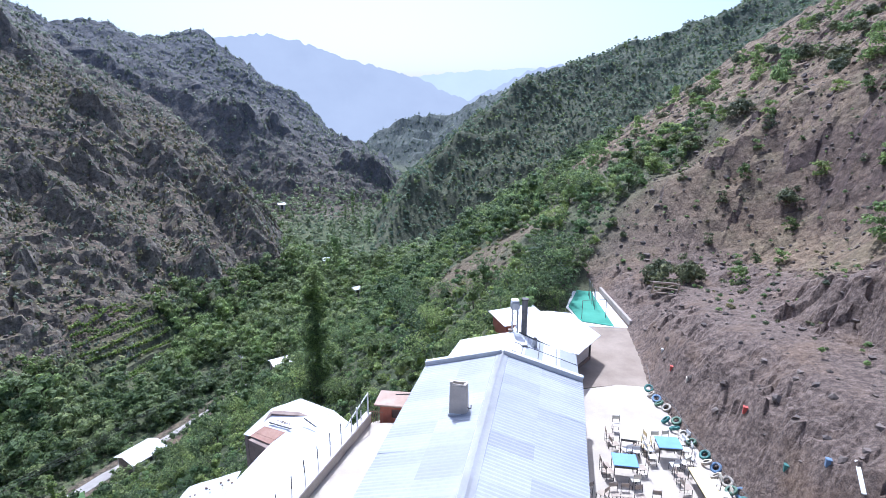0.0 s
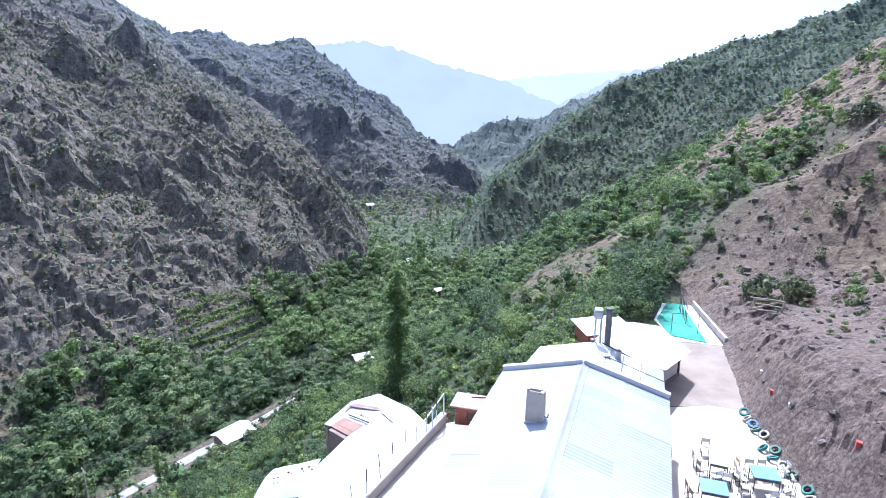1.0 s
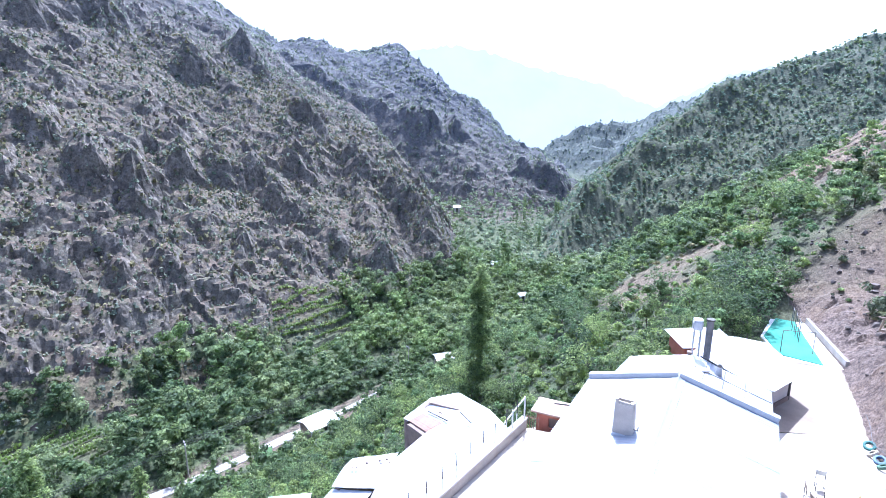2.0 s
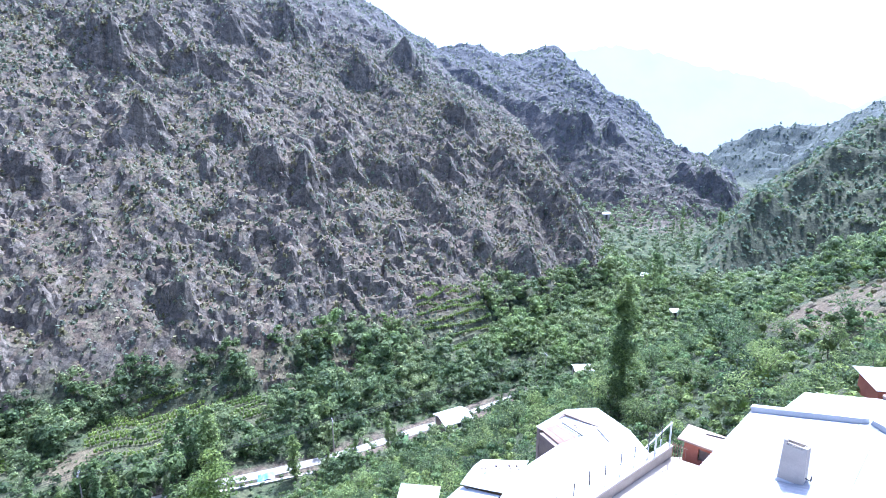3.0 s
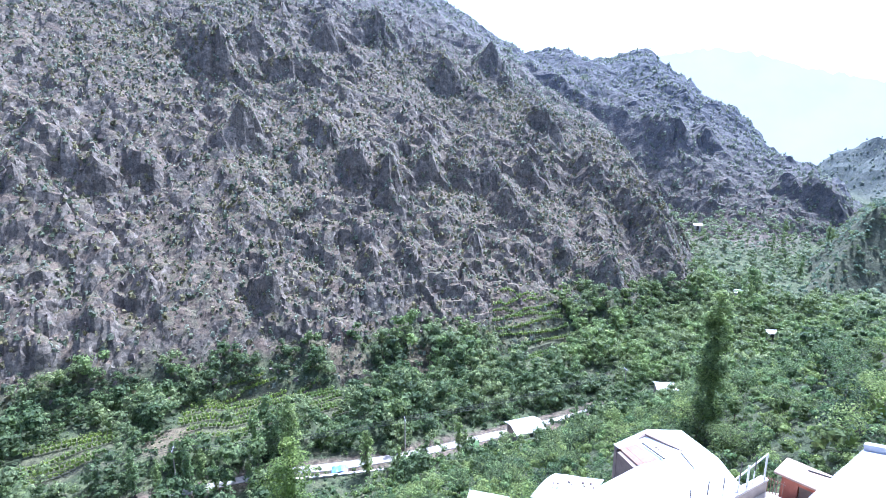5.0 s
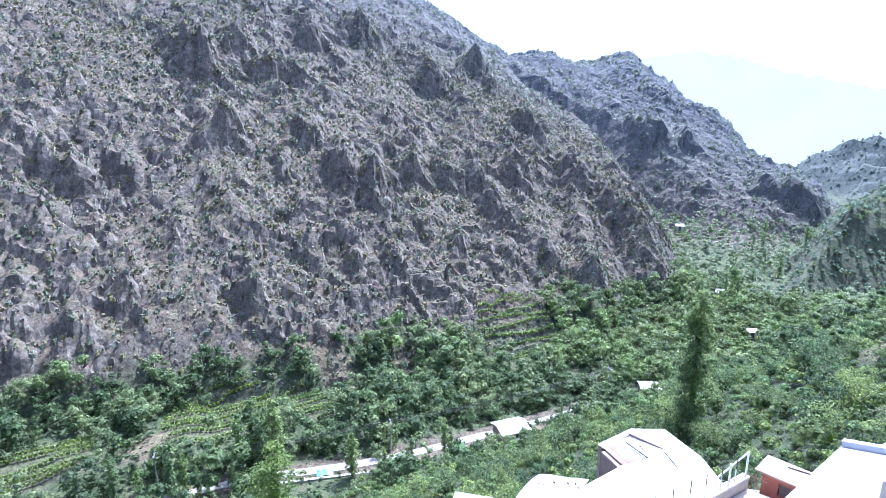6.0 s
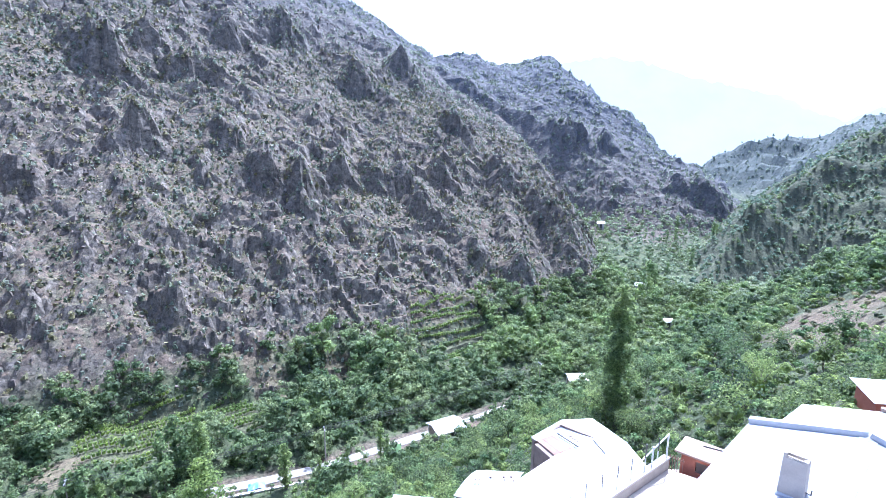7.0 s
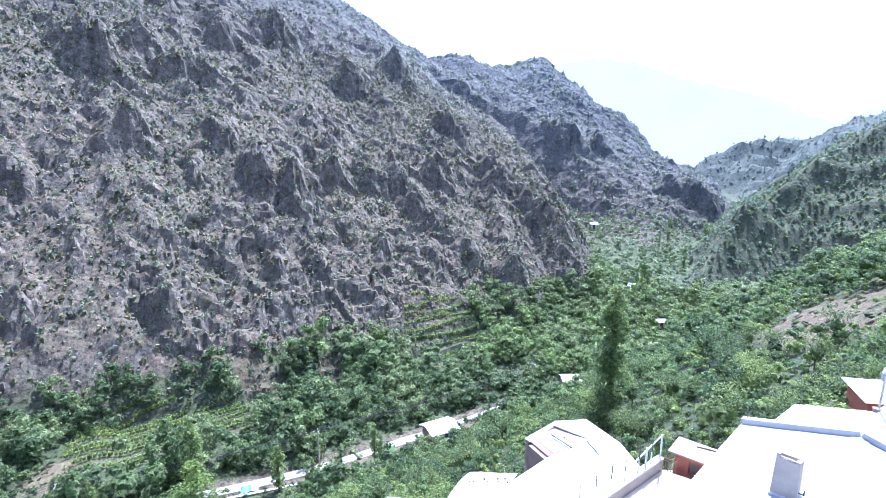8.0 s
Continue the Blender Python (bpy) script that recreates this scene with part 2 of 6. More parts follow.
TURF = plain("green_turf", (0.055, 0.25, 0.17), (0.10, 0.36, 0.25), 0.6, 0.9, 0, 0.2, 30)
FIELD = plain("green_field", (0.05, 0.10, 0.03), (0.09, 0.16, 0.05), 0.6, 0.9, 0, 0.3, 10)
ROAD = plain("pale_road", (0.29, 0.265, 0.24), (0.44, 0.405, 0.37), 0.3, 0.95, 0, 0.3, 6)
RUBBER = plain("rubber", (0.02, 0.02, 0.02), (0.05, 0.05, 0.05), 4.0, 0.8, 0, 0.2, 30)
STONE = plain("field_stone", (0.11, 0.09, 0.078), (0.25, 0.205, 0.17), 0.8, 0.95, 0, 0.5, 6, island=0.35)
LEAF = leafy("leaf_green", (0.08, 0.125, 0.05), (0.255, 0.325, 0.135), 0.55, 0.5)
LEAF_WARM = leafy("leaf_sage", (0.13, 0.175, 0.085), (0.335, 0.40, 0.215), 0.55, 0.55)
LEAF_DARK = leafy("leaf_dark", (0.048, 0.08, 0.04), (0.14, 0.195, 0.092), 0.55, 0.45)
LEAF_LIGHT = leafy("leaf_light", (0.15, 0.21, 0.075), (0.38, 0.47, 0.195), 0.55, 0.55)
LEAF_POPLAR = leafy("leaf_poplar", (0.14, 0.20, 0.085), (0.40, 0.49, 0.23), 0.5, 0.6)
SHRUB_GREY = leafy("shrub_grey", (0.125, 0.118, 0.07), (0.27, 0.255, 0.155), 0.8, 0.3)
# paler, bluer foliage with distance haze mixed into the colour: this and the next
LEAF_HAZY = leafy("leaf_hazy", (0.20, 0.25, 0.185), (0.42, 0.495, 0.37), 0.55, 0.58)
SHRUB_HAZY = leafy("shrub_hazy", (0.16, 0.19, 0.17), (0.34, 0.38, 0.345), 0.8, 0.5)
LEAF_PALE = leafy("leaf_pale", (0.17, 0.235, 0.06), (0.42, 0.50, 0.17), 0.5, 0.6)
SOOT = plain("sooty_metal", (0.10, 0.095, 0.09), (0.22, 0.21, 0.20), 2.0, 0.7, 0.2, 0.2, 20)
SHRUB = leafy("shrub_leaf", (0.09, 0.108, 0.06), (0.25, 0.27, 0.165), 0.7, 0.3)
DRY_GRASS = leafy("dry_grass", (0.20, 0.17, 0.085), (0.40, 0.35, 0.19), 0.8, 0.4)
SHRUB_GREEN = leafy("shrub_green", (0.125, 0.19, 0.08), (0.36, 0.47, 0.21), 0.7, 0.55)


# ---- helpers for building ----
def link_mesh(name, mesh, material, parent=None, label=""):
    ob = new(name, mesh)
    if material is not None and not mesh.materials:
        mesh.materials.append(material)
    if parent is not None:
        ob.parent = parent
    return tagged(ob, label)


def part(name, bm, material, parent=None, label=""):
    mesh = bpy.data.meshes.new(name)
    bm.to_mesh(mesh)
    bm.free()
    return link_mesh(name, mesh, material, parent, label)


def empty(name, m, label, category, group="", kind=""):
    ob = tagged(new(name), label, category, group, kind)
    ob.empty_display_size = 0.2
    ob.matrix_world = m
    return ob


def add_box(bm, x0, x1, y0, y1, z0, z1, m=None, bevel=0.0):
    """A box with bevelled edges, added to a bmesh."""
    made = bmesh.ops.create_cube(bm, size=1.0)["verts"]
    bmesh.ops.scale(bm, vec=(x1 - x0, y1 - y0, z1 - z0), verts=made)
    bmesh.ops.translate(bm, vec=((x0 + x1) / 2, (y0 + y1) / 2, (z0 + z1) / 2), verts=made)
    if bevel:
        edges = list({e for v in made for e in v.link_edges})
        made = bmesh.ops.bevel(bm, geom=edges, offset=bevel, segments=1, affect="EDGES")["verts"]
    if m is not None:
        bmesh.ops.transform(bm, matrix=m, verts=list({v for v in made}))
    return made


def box(*a, **k):
    bm = bmesh.new()
    add_box(bm, *a, **k)
    return bm


def add_rod(bm, a, b, r, sides=6, r2=None):
    a, b = Vector(a), Vector(b)
    made = bmesh.ops.create_cone(bm, cap_ends=True, segments=sides, radius1=r, radius2=r if r2 is None else r2, depth=(b - a).length)["verts"]
    bmesh.ops.transform(bm, matrix=Matrix.Translation((a + b) / 2) @ (b - a).to_track_quat("Z", "Y").to_matrix().to_4x4(), verts=made)
    return made


def rod(a, b, r, sides=6, r2=None):
    bm = bmesh.new()
    add_rod(bm, a, b, r, sides, r2)
    return bm


def soup(name, verts, faces):
    """A mesh from arrays made by a rule: verts n x 3, faces m x 3 or m x 4."""
    mesh = bpy.data.meshes.new(name)
    n, k = faces.shape
    mesh.vertices.add(len(verts))
    mesh.vertices.foreach_set("co", np.ascontiguousarray(verts, dtype=np.float32).ravel())
    mesh.loops.add(n * k)
    mesh.loops.foreach_set("vertex_index", np.ascontiguousarray(faces, dtype=np.int32).ravel())
    mesh.polygons.add(n)
    mesh.polygons.foreach_set("loop_start", np.arange(0, n * k, k, dtype=np.int32))
    mesh.polygons.foreach_set("use_smooth", np.zeros(n, dtype=bool))
    mesh.update(calc_edges=True)
    mesh.validate()
    return mesh


# ---- the lie of the land ----
RNG = np.random.RandomState(7)
LATTICE = RNG.rand(256, 256)


def value_noise(x, y, shift=0):
    x, y = x + shift * 17.3, y + shift * 9.7
    i, j = np.floor(x).astype(int), np.floor(y).astype(int)
    u, v = x - i, y - j
    u, v = u * u * (3 - 2 * u), v * v * (3 - 2 * v)
    a, b = LATTICE[i % 256, j % 256], LATTICE[(i + 1) % 256, j % 256]
    c, d = LATTICE[i % 256, (j + 1) % 256], LATTICE[(i + 1) % 256, (j + 1) % 256]
    return (a * (1 - u) + b * u) * (1 - v) + (c * (1 - u) + d * u) * v


def fbm(x, y, size, octaves=4, shift=0):
    total, weight, amount = 0.0, 0.0, 1.0
    for k in range(octaves):
        total = total + amount * value_noise(x / size * 2 ** k, y / size * 2 ** k, shift + k)
        weight, amount = weight + amount, amount * 0.5
    return total / weight


def crags(x, y, size, octaves=4, shift=0):
    total, weight, amount = 0.0, 0.0, 1.0
    for k in range(octaves):
        n = 1 - np.abs(2 * value_noise(x / size * 2 ** k, y / size * 2 ** k, shift + 3 * k) - 1)
        total = total + amount * n * n
        weight, amount = weight + amount, amount * 0.55
    return total / weight


def facets(x, y, size, shift=0):
    """Broken rock: tilted blocks with sharp edges, drawn out down the slope; about -0.5 to 0.5."""
    u, v = (0.8 * x + 0.6 * y) / size / 1.5 + shift * 7.1, (0.8 * y - 0.6 * x) / size + shift * 3.3
    i, j = np.floor(u).astype(int), np.floor(v).astype(int)
    best, rise = np.full(u.shape, 9.0), np.zeros(u.shape)
    for a in (-1, 0, 1):
        for b in (-1, 0, 1):
            p, q = (i + a) % 256, (j + b) % 256
            du, dv = u - i - a - LATTICE[p, q], v - j - b - LATTICE[q, (p + 91) % 256]
            far = du * du + dv * dv
            here = LATTICE[(p + 37) % 256, (q + 53) % 256] - 0.5 + du * (LATTICE[(q + 11) % 256, p] - 0.5) * 1.3 + dv * (LATTICE[(q + 71) % 256, (p + 5) % 256] - 0.5) * 1.3
            near = far < best
            best, rise = np.where(near, far, best), np.where(near, here, rise)
    return rise


def step(v, a, b):
    f = np.clip((v - a) / (b - a), 0, 1)
    return f * f * (3 - 2 * f)


def bearing(yaw, r, z, slope):
    """A ridge's vertex: its bearing and distance from the yard's origin, height and the fall of its flanks."""
    a = radians(yaw)
    return (-math.sin(a) * r, math.cos(a) * r, z, slope)


LEFT_RIDGE = [bearing(*v) for v in (
    (150, 330, 120, 0.8), (110, 360, 150, 0.86), (86, 360, 146, 0.84), (74, 362, 138, 0.76), (60, 370, 127, 0.68), (50, 380, 112, 0.66), (43, 390, 98, 0.64),
    (39.7, 400, 90, 0.62), (34, 415, 76, 0.6), (30.5, 425, 78, 0.6), (27.7, 435, 70, 0.62), (23.6, 440, 76, 0.66),
    (19.7, 440, 62, 0.66), (17.3, 436, 46, 0.66), (15.1, 430, 36, 0.66), (12.5, 420, 18, 0.68), (9.6, 408, 2, 0.8), (8.0, 404, 0, 1.1), (6.2, 400, -10, 1.5), (4.4, 398, -24, 1.6))]
LEFT_SPUR = [bearing(*v) for v in ((43, 380, 70, 0.7), (36.7, 320, 22, 0.72), (31.7, 280, 9, 0.72), (28, 258, 2, 0.75), (23.9, 232, -13, 0.72), (19.4, 212, -21, 1.05), (17.4, 204, -29, 1.3), (15.9, 200, -39, 1.6), (15.2, 198, -46, 1.7))]
LEFT_NOSE = [bearing(*v) for v in ((27.5, 232, -6, 0.8), (25.4, 185, -30, 0.85), (24.2, 166, -41, 0.9), (23.8, 152, -47, 0.9))]
MID_SPUR = [bearing(*v) for v in (
    (-60, 470, 150, 0.6), (-37, 480, 118, 0.6), (-26.4, 450, 84, 0.62), (-18.2, 420, 62, 0.66), (-14.2, 400, 49, 0.7), (-8.8, 365, 36, 0.78),
    (-5.5, 340, 23, 0.82), (-0.9, 310, 1.5, 0.9), (1.4, 290, -13, 0.95), (3.6, 268, -20, 1.0), (5.7, 245, -35, 1.05), (7.6, 224, -42, 1.05), (9.3, 212, -45, 1.05))]
FAR_SPUR = [bearing(*v) for v in ((-30, 700, 120, 0.4), (-15.5, 660, 72, 0.45), (-12, 650, 60, 0.5), (-8.3, 640, 49, 0.5), (-4.9, 620, 29, 0.55), (-2.6, 615, 19, 0.6), (-0.3, 610, 8, 0.6), (2.6, 600, 9, 0.6), (6.1, 580, -7, 0.65), (8.4, 575, -21, 0.7), (14, 565, -32, 0.7))]


# how far the crest beyond the valley rises over the level of the eye, by bearing
CREST_YAW = [-30, 3.0, 4.0, 5.3, 5.7, 6.4, 7.5, 7.9, 8.3, 9.8, 10.7, 11.7, 12.5, 13.4, 14.5, 16.2, 17.6, 18.1, 19.5, 21.9, 22.6, 24.2, 26.1, 27.8, 30.1, 32.9, 34, 37.4, 39.6, 41.7, 45]
CREST_RISE = [-0.30, -0.18, -0.122, -0.112, -0.092, -0.083, -0.078, -0.066, -0.062, -0.062, -0.050, -0.040, -0.020, 0.0, 0.017, 0.034, 0.044, 0.056, 0.078, 0.101, 0.116, 0.117, 0.106, 0.106, 0.132, 0.125, 0.125, 0.152, 0.178, 0.195, 0.3]


def tent(x, y, ridge):
    best = np.full(x.shape, -1e3)
    for (ax, ay, az, s0), (bx, by, bz, s1) in zip(ridge, ridge[1:]):
        dx, dy = bx - ax, by - ay
        f = np.clip(((x - ax) * dx + (y - ay) * dy) / (dx * dx + dy * dy), 0, 1)
        far = np.hypot(x - ax - f * dx, y - ay - f * dy)
        best = np.maximum(best, az + f * (bz - az) - (s0 + f * (s1 - s0)) * far)
    return best


# Crags on the far slope: bearing and distance of the foot, half width, height of the face
TOWERS = [(62.3, 185, 10.5, 18), (64.0, 228, 12, 17), (60.2, 234, 10, 15), (56.6, 224, 11, 14), (54.3, 194, 8, 9), (50.9, 181, 6.5, 13), (48.0, 178, 7, 16), (43.6, 194, 9, 13), (46.3, 186, 6, 9),
          (40.2, 201, 9, 11), (36.4, 197, 10, 14), (33.2, 216, 9, 11), (34.5, 192, 5.0, 9), (56.4, 174, 3.0, 8), (74.6, 173, 7.2, 10), (27.2, 229, 7.2, 14), (20.1, 330, 18, 17), (16.8, 338, 12, 13),
          (7.2, 322, 16, 21), (9.6, 324, 10, 14), (5.6, 330, 8, 12), (50.1, 147, 3.8, 9), (45.8, 149, 3.9, 8), (76.3, 128, 6.0, 8), (80.7, 131, 4.8, 6), (66.6, 151, 3.9, 6), (70.9, 139, 4.4, 6), (60.2, 133, 4.2, 8),
          (38.4, 163, 4.3, 7), (29.9, 181, 4.7, 7), (24.6, 179, 4.7, 8), (22.9, 214, 6.7, 9), (48.9, 271, 12.7, 18), (42.1, 257, 10.7, 15), (37.0, 281, 11.7, 17), (32.2, 249, 9.1, 13), (53.3, 256, 9.3, 15), (77.5, 182, 5.7, 8), (70.7, 175, 4.6, 6)]
# Smaller outcrops strewn over the slope by chance, thicker in bands
STREWN = []
_dice = np.random.RandomState(17)
for _gx in np.arange(-340, 0, 15.0):
    for _gy in np.arange(-20, 400, 15.0):
        _x, _y = _gx + _dice.uniform(-7, 7), _gy + _dice.uniform(-7, 7)
        if _dice.rand() < 0.25 + 0.75 * step(fbm(np.array(_x), np.array(_y), 70, 2, 15), 0.45, 0.6):
            math.hypot(_x, _y) < 370 and STREWN.append((_x, _y, _dice.uniform(1.6, 5.5), _dice.uniform(1.2, 4.6)))


def outcrops(x, y):
    """Crags with a steep ragged face down the slope that run back into the hill behind."""
    rise = np.zeros(x.shape)
    places = [(-math.sin(radians(a)) * d, math.cos(radians(a)) * d, half, tall) for a, d, half, tall in TOWERS] + STREWN
    rag = (fbm(x, y, 12, 4, 31) - 0.5) * 11 + facets(x, y, 5.5, 5) * 3.0 + facets(x, y, 2.2, 6) * 1.4
    for tx, ty, half, tall in places:
        reach = max(half * 1.5, 1.4 * tall + 8)
        near = (np.abs(x - tx) < reach) & (np.abs(y - ty) < reach)
        if near.any():
            r = math.hypot(tx, ty)
            dx, dy, jag = x[near] - tx, y[near] - ty, rag[near] * min(1, tall / 6)
            down, across = -(dx * tx + dy * ty) / r, (dx * ty - dy * tx) / r
            side = np.abs(across + jag * 0.5) / half
            top = (1 - side ** 1.25).clip(0, 1) * (0.7 + 0.55 * value_noise(across / 3.2, across * 0, int(tall * 7)))
            front = step(-(down + jag * 1.3), 0, 0.42 * tall + 0.6)
            rise[near] = np.maximum(rise[near], tall * top * front * (1 + (down + jag).clip(None, 0) / (1.4 * tall + 6)).clip(0, 1))
    return rise


# The cut beside the yard: where the rock begins, by distance along the yard
CUT_Y, CUT_X = [0, 14, 25, 29, 34, 41, 47], [11.9, 11.4, 10.95, 11.8, 12.6, 12.7, 12.0]


def terrace(z, rise):
    low = np.floor(z / rise)
    return (low + step(z / rise - low, 0.72, 1.0)) * rise


def valley_side(x, y):
    """The opposite side and the floor of the valley, before its rocks."""
    wide = (fbm(x, y, 90, 3, 2) - 0.5) * 16
    left = np.maximum(np.maximum(tent(x, y, LEFT_RIDGE), tent(x, y, LEFT_SPUR)), tent(x, y, LEFT_NOSE))
    left = np.where(left > -60, left + wide * step(left, -42, 0), left)
    yaw, far = np.degrees(np.arctan2(-x, y)), np.hypot(x, y)
    crest = np.interp(yaw, CREST_YAW, CREST_RISE) + (crags(yaw * 9, yaw * 0, 9, 4, 13) - 0.45) * 0.011
    left = np.where((yaw < 45) & (yaw > -30), np.minimum(left, EYE + far * crest), left)
    mid = np.maximum(tent(x, y, MID_SPUR) - 2, tent(x, y, FAR_SPUR))
    floor = -46 + 0.02 * np.clip(np.abs(x + 45) - 6, 0, 90) + (fbm(x, y, 30, 2, 5) - 0.5) * 2
    floor = floor + 0.13 * np.clip(far - 205, 0, 100) * step(-x, 15, 60)
    # the side valley behind the nose of the slope
    aside = (yaw - np.interp(far, [200, 300, 330], [14.6, 19.0, 24])) * far * 0.01745
    hollow = floor - 1.5 + np.maximum(np.maximum(np.interp(yaw, [13, 23], [0.6, 1.3]) * (far - 300), 1.3 * aside), 0)
    left = np.where((far > 185) & (yaw < 40) & (yaw > -10), np.minimum(left, hollow), left)
    return left, mid, floor


def hill_side(x, y):
    """Our own hillside, rising to the right and falling away behind."""
    z = 5 + 0.65 * (x - 16) - np.interp(x, [-28, 4], [0.0025, 0.00125]) * np.clip(y - 30, 0, None) ** 2 - 0.012 * np.clip(y - 150, 0, None) ** 2
    z = z + (fbm(x, y, 22, 4, 9) - 0.5) * 4.5 * step(np.hypot(x - 3, y - 20), 14, 40)
    z = z + ((crags(x, y, 9, 4, 67) - 0.45) * 2.0 + facets(x, y, 2.4, 9) * 0.7) * step(x, 16, 26) * step(y, 24, 40)
    return np.minimum(z, 70 + 0 * x)


VINES = [(-80, 126, 10, 13), (-101, 49, 9, 12), (-108, 20, 6, 8), (-93, 64, 8, 4.5)]


def land(x, y):
    """Height of the ground, and its cover."""
    x, y = np.asarray(x, float), np.asarray(y, float)
    left, mid, floor = valley_side(x, y)
    near = hill_side(x, y)
    rough = step(left, -42, -34)
    r = np.hypot(x, y)
    left = left + rough * ((crags(x * 1.1, y, 42, 3, 11) - 0.45) * 8 + (crags(x, y, 13, 2, 21) - 0.45) * 1.8)
    stony = rough * (0.3 + 0.7 * step(fbm(x, y, 26, 3, 23), 0.36, 0.52))
    calm = 1 - 0.6 * step(r, 270, 340)
    left = left + calm * (stony * (facets(x, y, 7.0, 1) * 2.6 + facets(x, y, 3.2, 2) * 2.3) + rough * (value_noise(x / 2.3, y / 2.3, 29) - 0.5) * 0.7)
    left = left + rough * outcrops(x, y)
    mid = mid + step(mid, -44, -20) * ((crags(x, y, 40, 4, 41) - 0.45) * 13 + (fbm(x, y, 7, 2, 43) - 0.5) * 2.5)
    low = np.maximum(floor, np.maximum(left, mid))
    orchard = (1 - step(left, -45, -41)) * step(-x, 40, 52) * (1 - step(y, 170, 200))
    for cx, cy in ((-99.8, 110.7), (-93.7, 114), (-106, 103)):
        orchard = np.maximum(orchard, 1 - step(np.hypot(x - cx, y - cy), 5, 8))
    low = low * (1 - orchard) + orchard * terrace(low + (fbm(x, y, 45, 2, 51) - 0.5) * 2.5, 1.7)
    z = np.maximum(low, near)
    k = 3.0
    z = z + k * np.log1p(np.exp(-np.abs(low - near) / k)) * 0.7
    # the yard, cut level into the hill, with its rock face and benches
    cut = np.interp(y, CUT_Y, CUT_X)
    d = x - cut + (fbm(x, y, 5, 3, 61) - 0.5) * 1.6 * step(x - cut, 0.2, 2.0)
    tall = np.interp(y, [0, 14, 20, 25, 30, 36, 44], [4.6, 4.2, 3.8, 3.3, 2.5, 1.5, 0.6])
    face = tall * (0.8 * step(d, -0.4, 1.5) + 0.2 * step(d, 0.8, 3.6)) + ((crags(x * 1.2, y, 2.6, 4, 63) - 0.5) * 0.5 + facets(x, y, 1.6, 7) * 0.3 + facets(y, x, 0.6, 3) * 0.35 + (fbm(x, y, 4, 3, 64) - 0.5) * 0.9) * step(d, 0.1, 1.0) * (1 - step(d, 2.2, 4.2))
    back = d + (crags(x, y, 6, 3, 69) - 0.5) * 2.2 - 6.6
    ledge = np.interp(y, [10, 20, 24, 28, 34, 40], [5.2, 4.2, 3.0, 1.5, 1.0, 0.6])
    broken = step(back, -0.4, 0.6) * (1 - step(back, 4, 9))
    bench = face + 0.12 * np.clip(d - 2.4, 0, None) + (fbm(x, y, 3, 3, 68) - 0.5) * 0.35 * step(d, 2, 4) + ledge * step(back, 0, 2.6) + ((crags(x, y, 2.2, 4, 65) - 0.5) * 0.8 + facets(y, x, 1.5, 8) * 0.9 + facets(x, y, 0.7, 4) * 0.7) * broken * np.clip(ledge / 3, 0.3, 1)
    near_yard = (1 - step(d, 11, 24)) * (1 - step(y, 40, 52))
    right = np.where(d > -0.4, bench * near_yard + z * (1 - near_yard), z)
    edge = np.interp(y, [8, 16.2, 22.2, 22.8, 27, 34, 41], [-8.3, -5.3, -3.4, -2.6, -0.6, 3.0, 8.0])
    shelf = step(x, edge - 9, edge - 3) * (1 - step(y, 26, 32))
    z = np.where(d > -0.4, z, z * (1 - shelf) + shelf * np.maximum(z, -4.2))
    level = step(x, edge - 0.5, edge - 0.05) * (1 - step(y, 40.5, 46))
    z = np.where(d > -0.4, right, z * (1 - level))
    # the road along the valley
    way = np.interp(y, ROAD_Y, ROAD_X)
    on_road = (1 - step(np.abs(x - way), 2.2, 5.0)) * (1 - step(y, 104, 112)) * step(y, -60, -40)
    z = z * (1 - on_road) + on_road * ROAD_Z
    green = 1 - step(left + (fbm(x, y, 18, 3, 71) - 0.5) * 9, -42, -37)
    ours = step(near - low, -2, 2)
    bare = np.clip(step(x + (fbm(x, y, 30, 3, 73) - 0.5) * 46 - 0.26 * (y - 60), 5, 22), 0, 1) * ours
    mid_on = step(mid - np.maximum(left, floor), -1, 2) * (1 - ours)
    green = np.where(mid_on > 0.5, 0.72, np.where(ours > 0.5, 1 - bare, green))
    # weight of the painted haze colour, growing with distance
    hazy_rock = np.maximum(np.maximum(step(r, 230, 430) * 0.8, mid_on * step(r, 160, 260) * 0.3), step(mid, -60, -50) * step(r, 480, 540))
    hazy_rock = np.maximum(hazy_rock, step(r, 640, 700))
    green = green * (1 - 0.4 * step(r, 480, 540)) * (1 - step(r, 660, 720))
    for cx, cy, rx, ry in VINES:
        plot = 1 - step(np.hypot((x - cx) / rx, (y - cy) / ry), 0.9, 1.05)
        green, bare = green * (1 - 0.3 * plot), np.maximum(bare, 0.3 * plot)
    worn = (1 - step(np.hypot((x - 2) / 8.5, (y - 59) / 6) + (fbm(x, y, 5, 3, 75) - 0.5) * 2.6, 0.5, 0.95)) * step(x, -9, -3)
    for cx, cy, rx, ry in ((-98, 75, 8, 5), (-89.6, 90, 4.5, 7), (-100, 33, 5, 6), (-48.5, 87, 5, 3.5)):
        worn = np.maximum(worn, 1 - step(np.hypot((x - cx) / rx, (y - cy) / ry) + (fbm(x, y, 4, 2, 77) - 0.5), 0.7, 1.0))
    bare = np.maximum(bare, worn * 0.7)
    green = green * (1 - worn * 0.7)
    cut_face = near_yard * (d > -0.4)
    bare = np.maximum(bare, cut_face * 0.85)
    green = green * (1 - cut_face) * (1 - on_road)
    return z, green, bare, hazy_rock, cut_face * (1 - step(d, 8.5, 13))


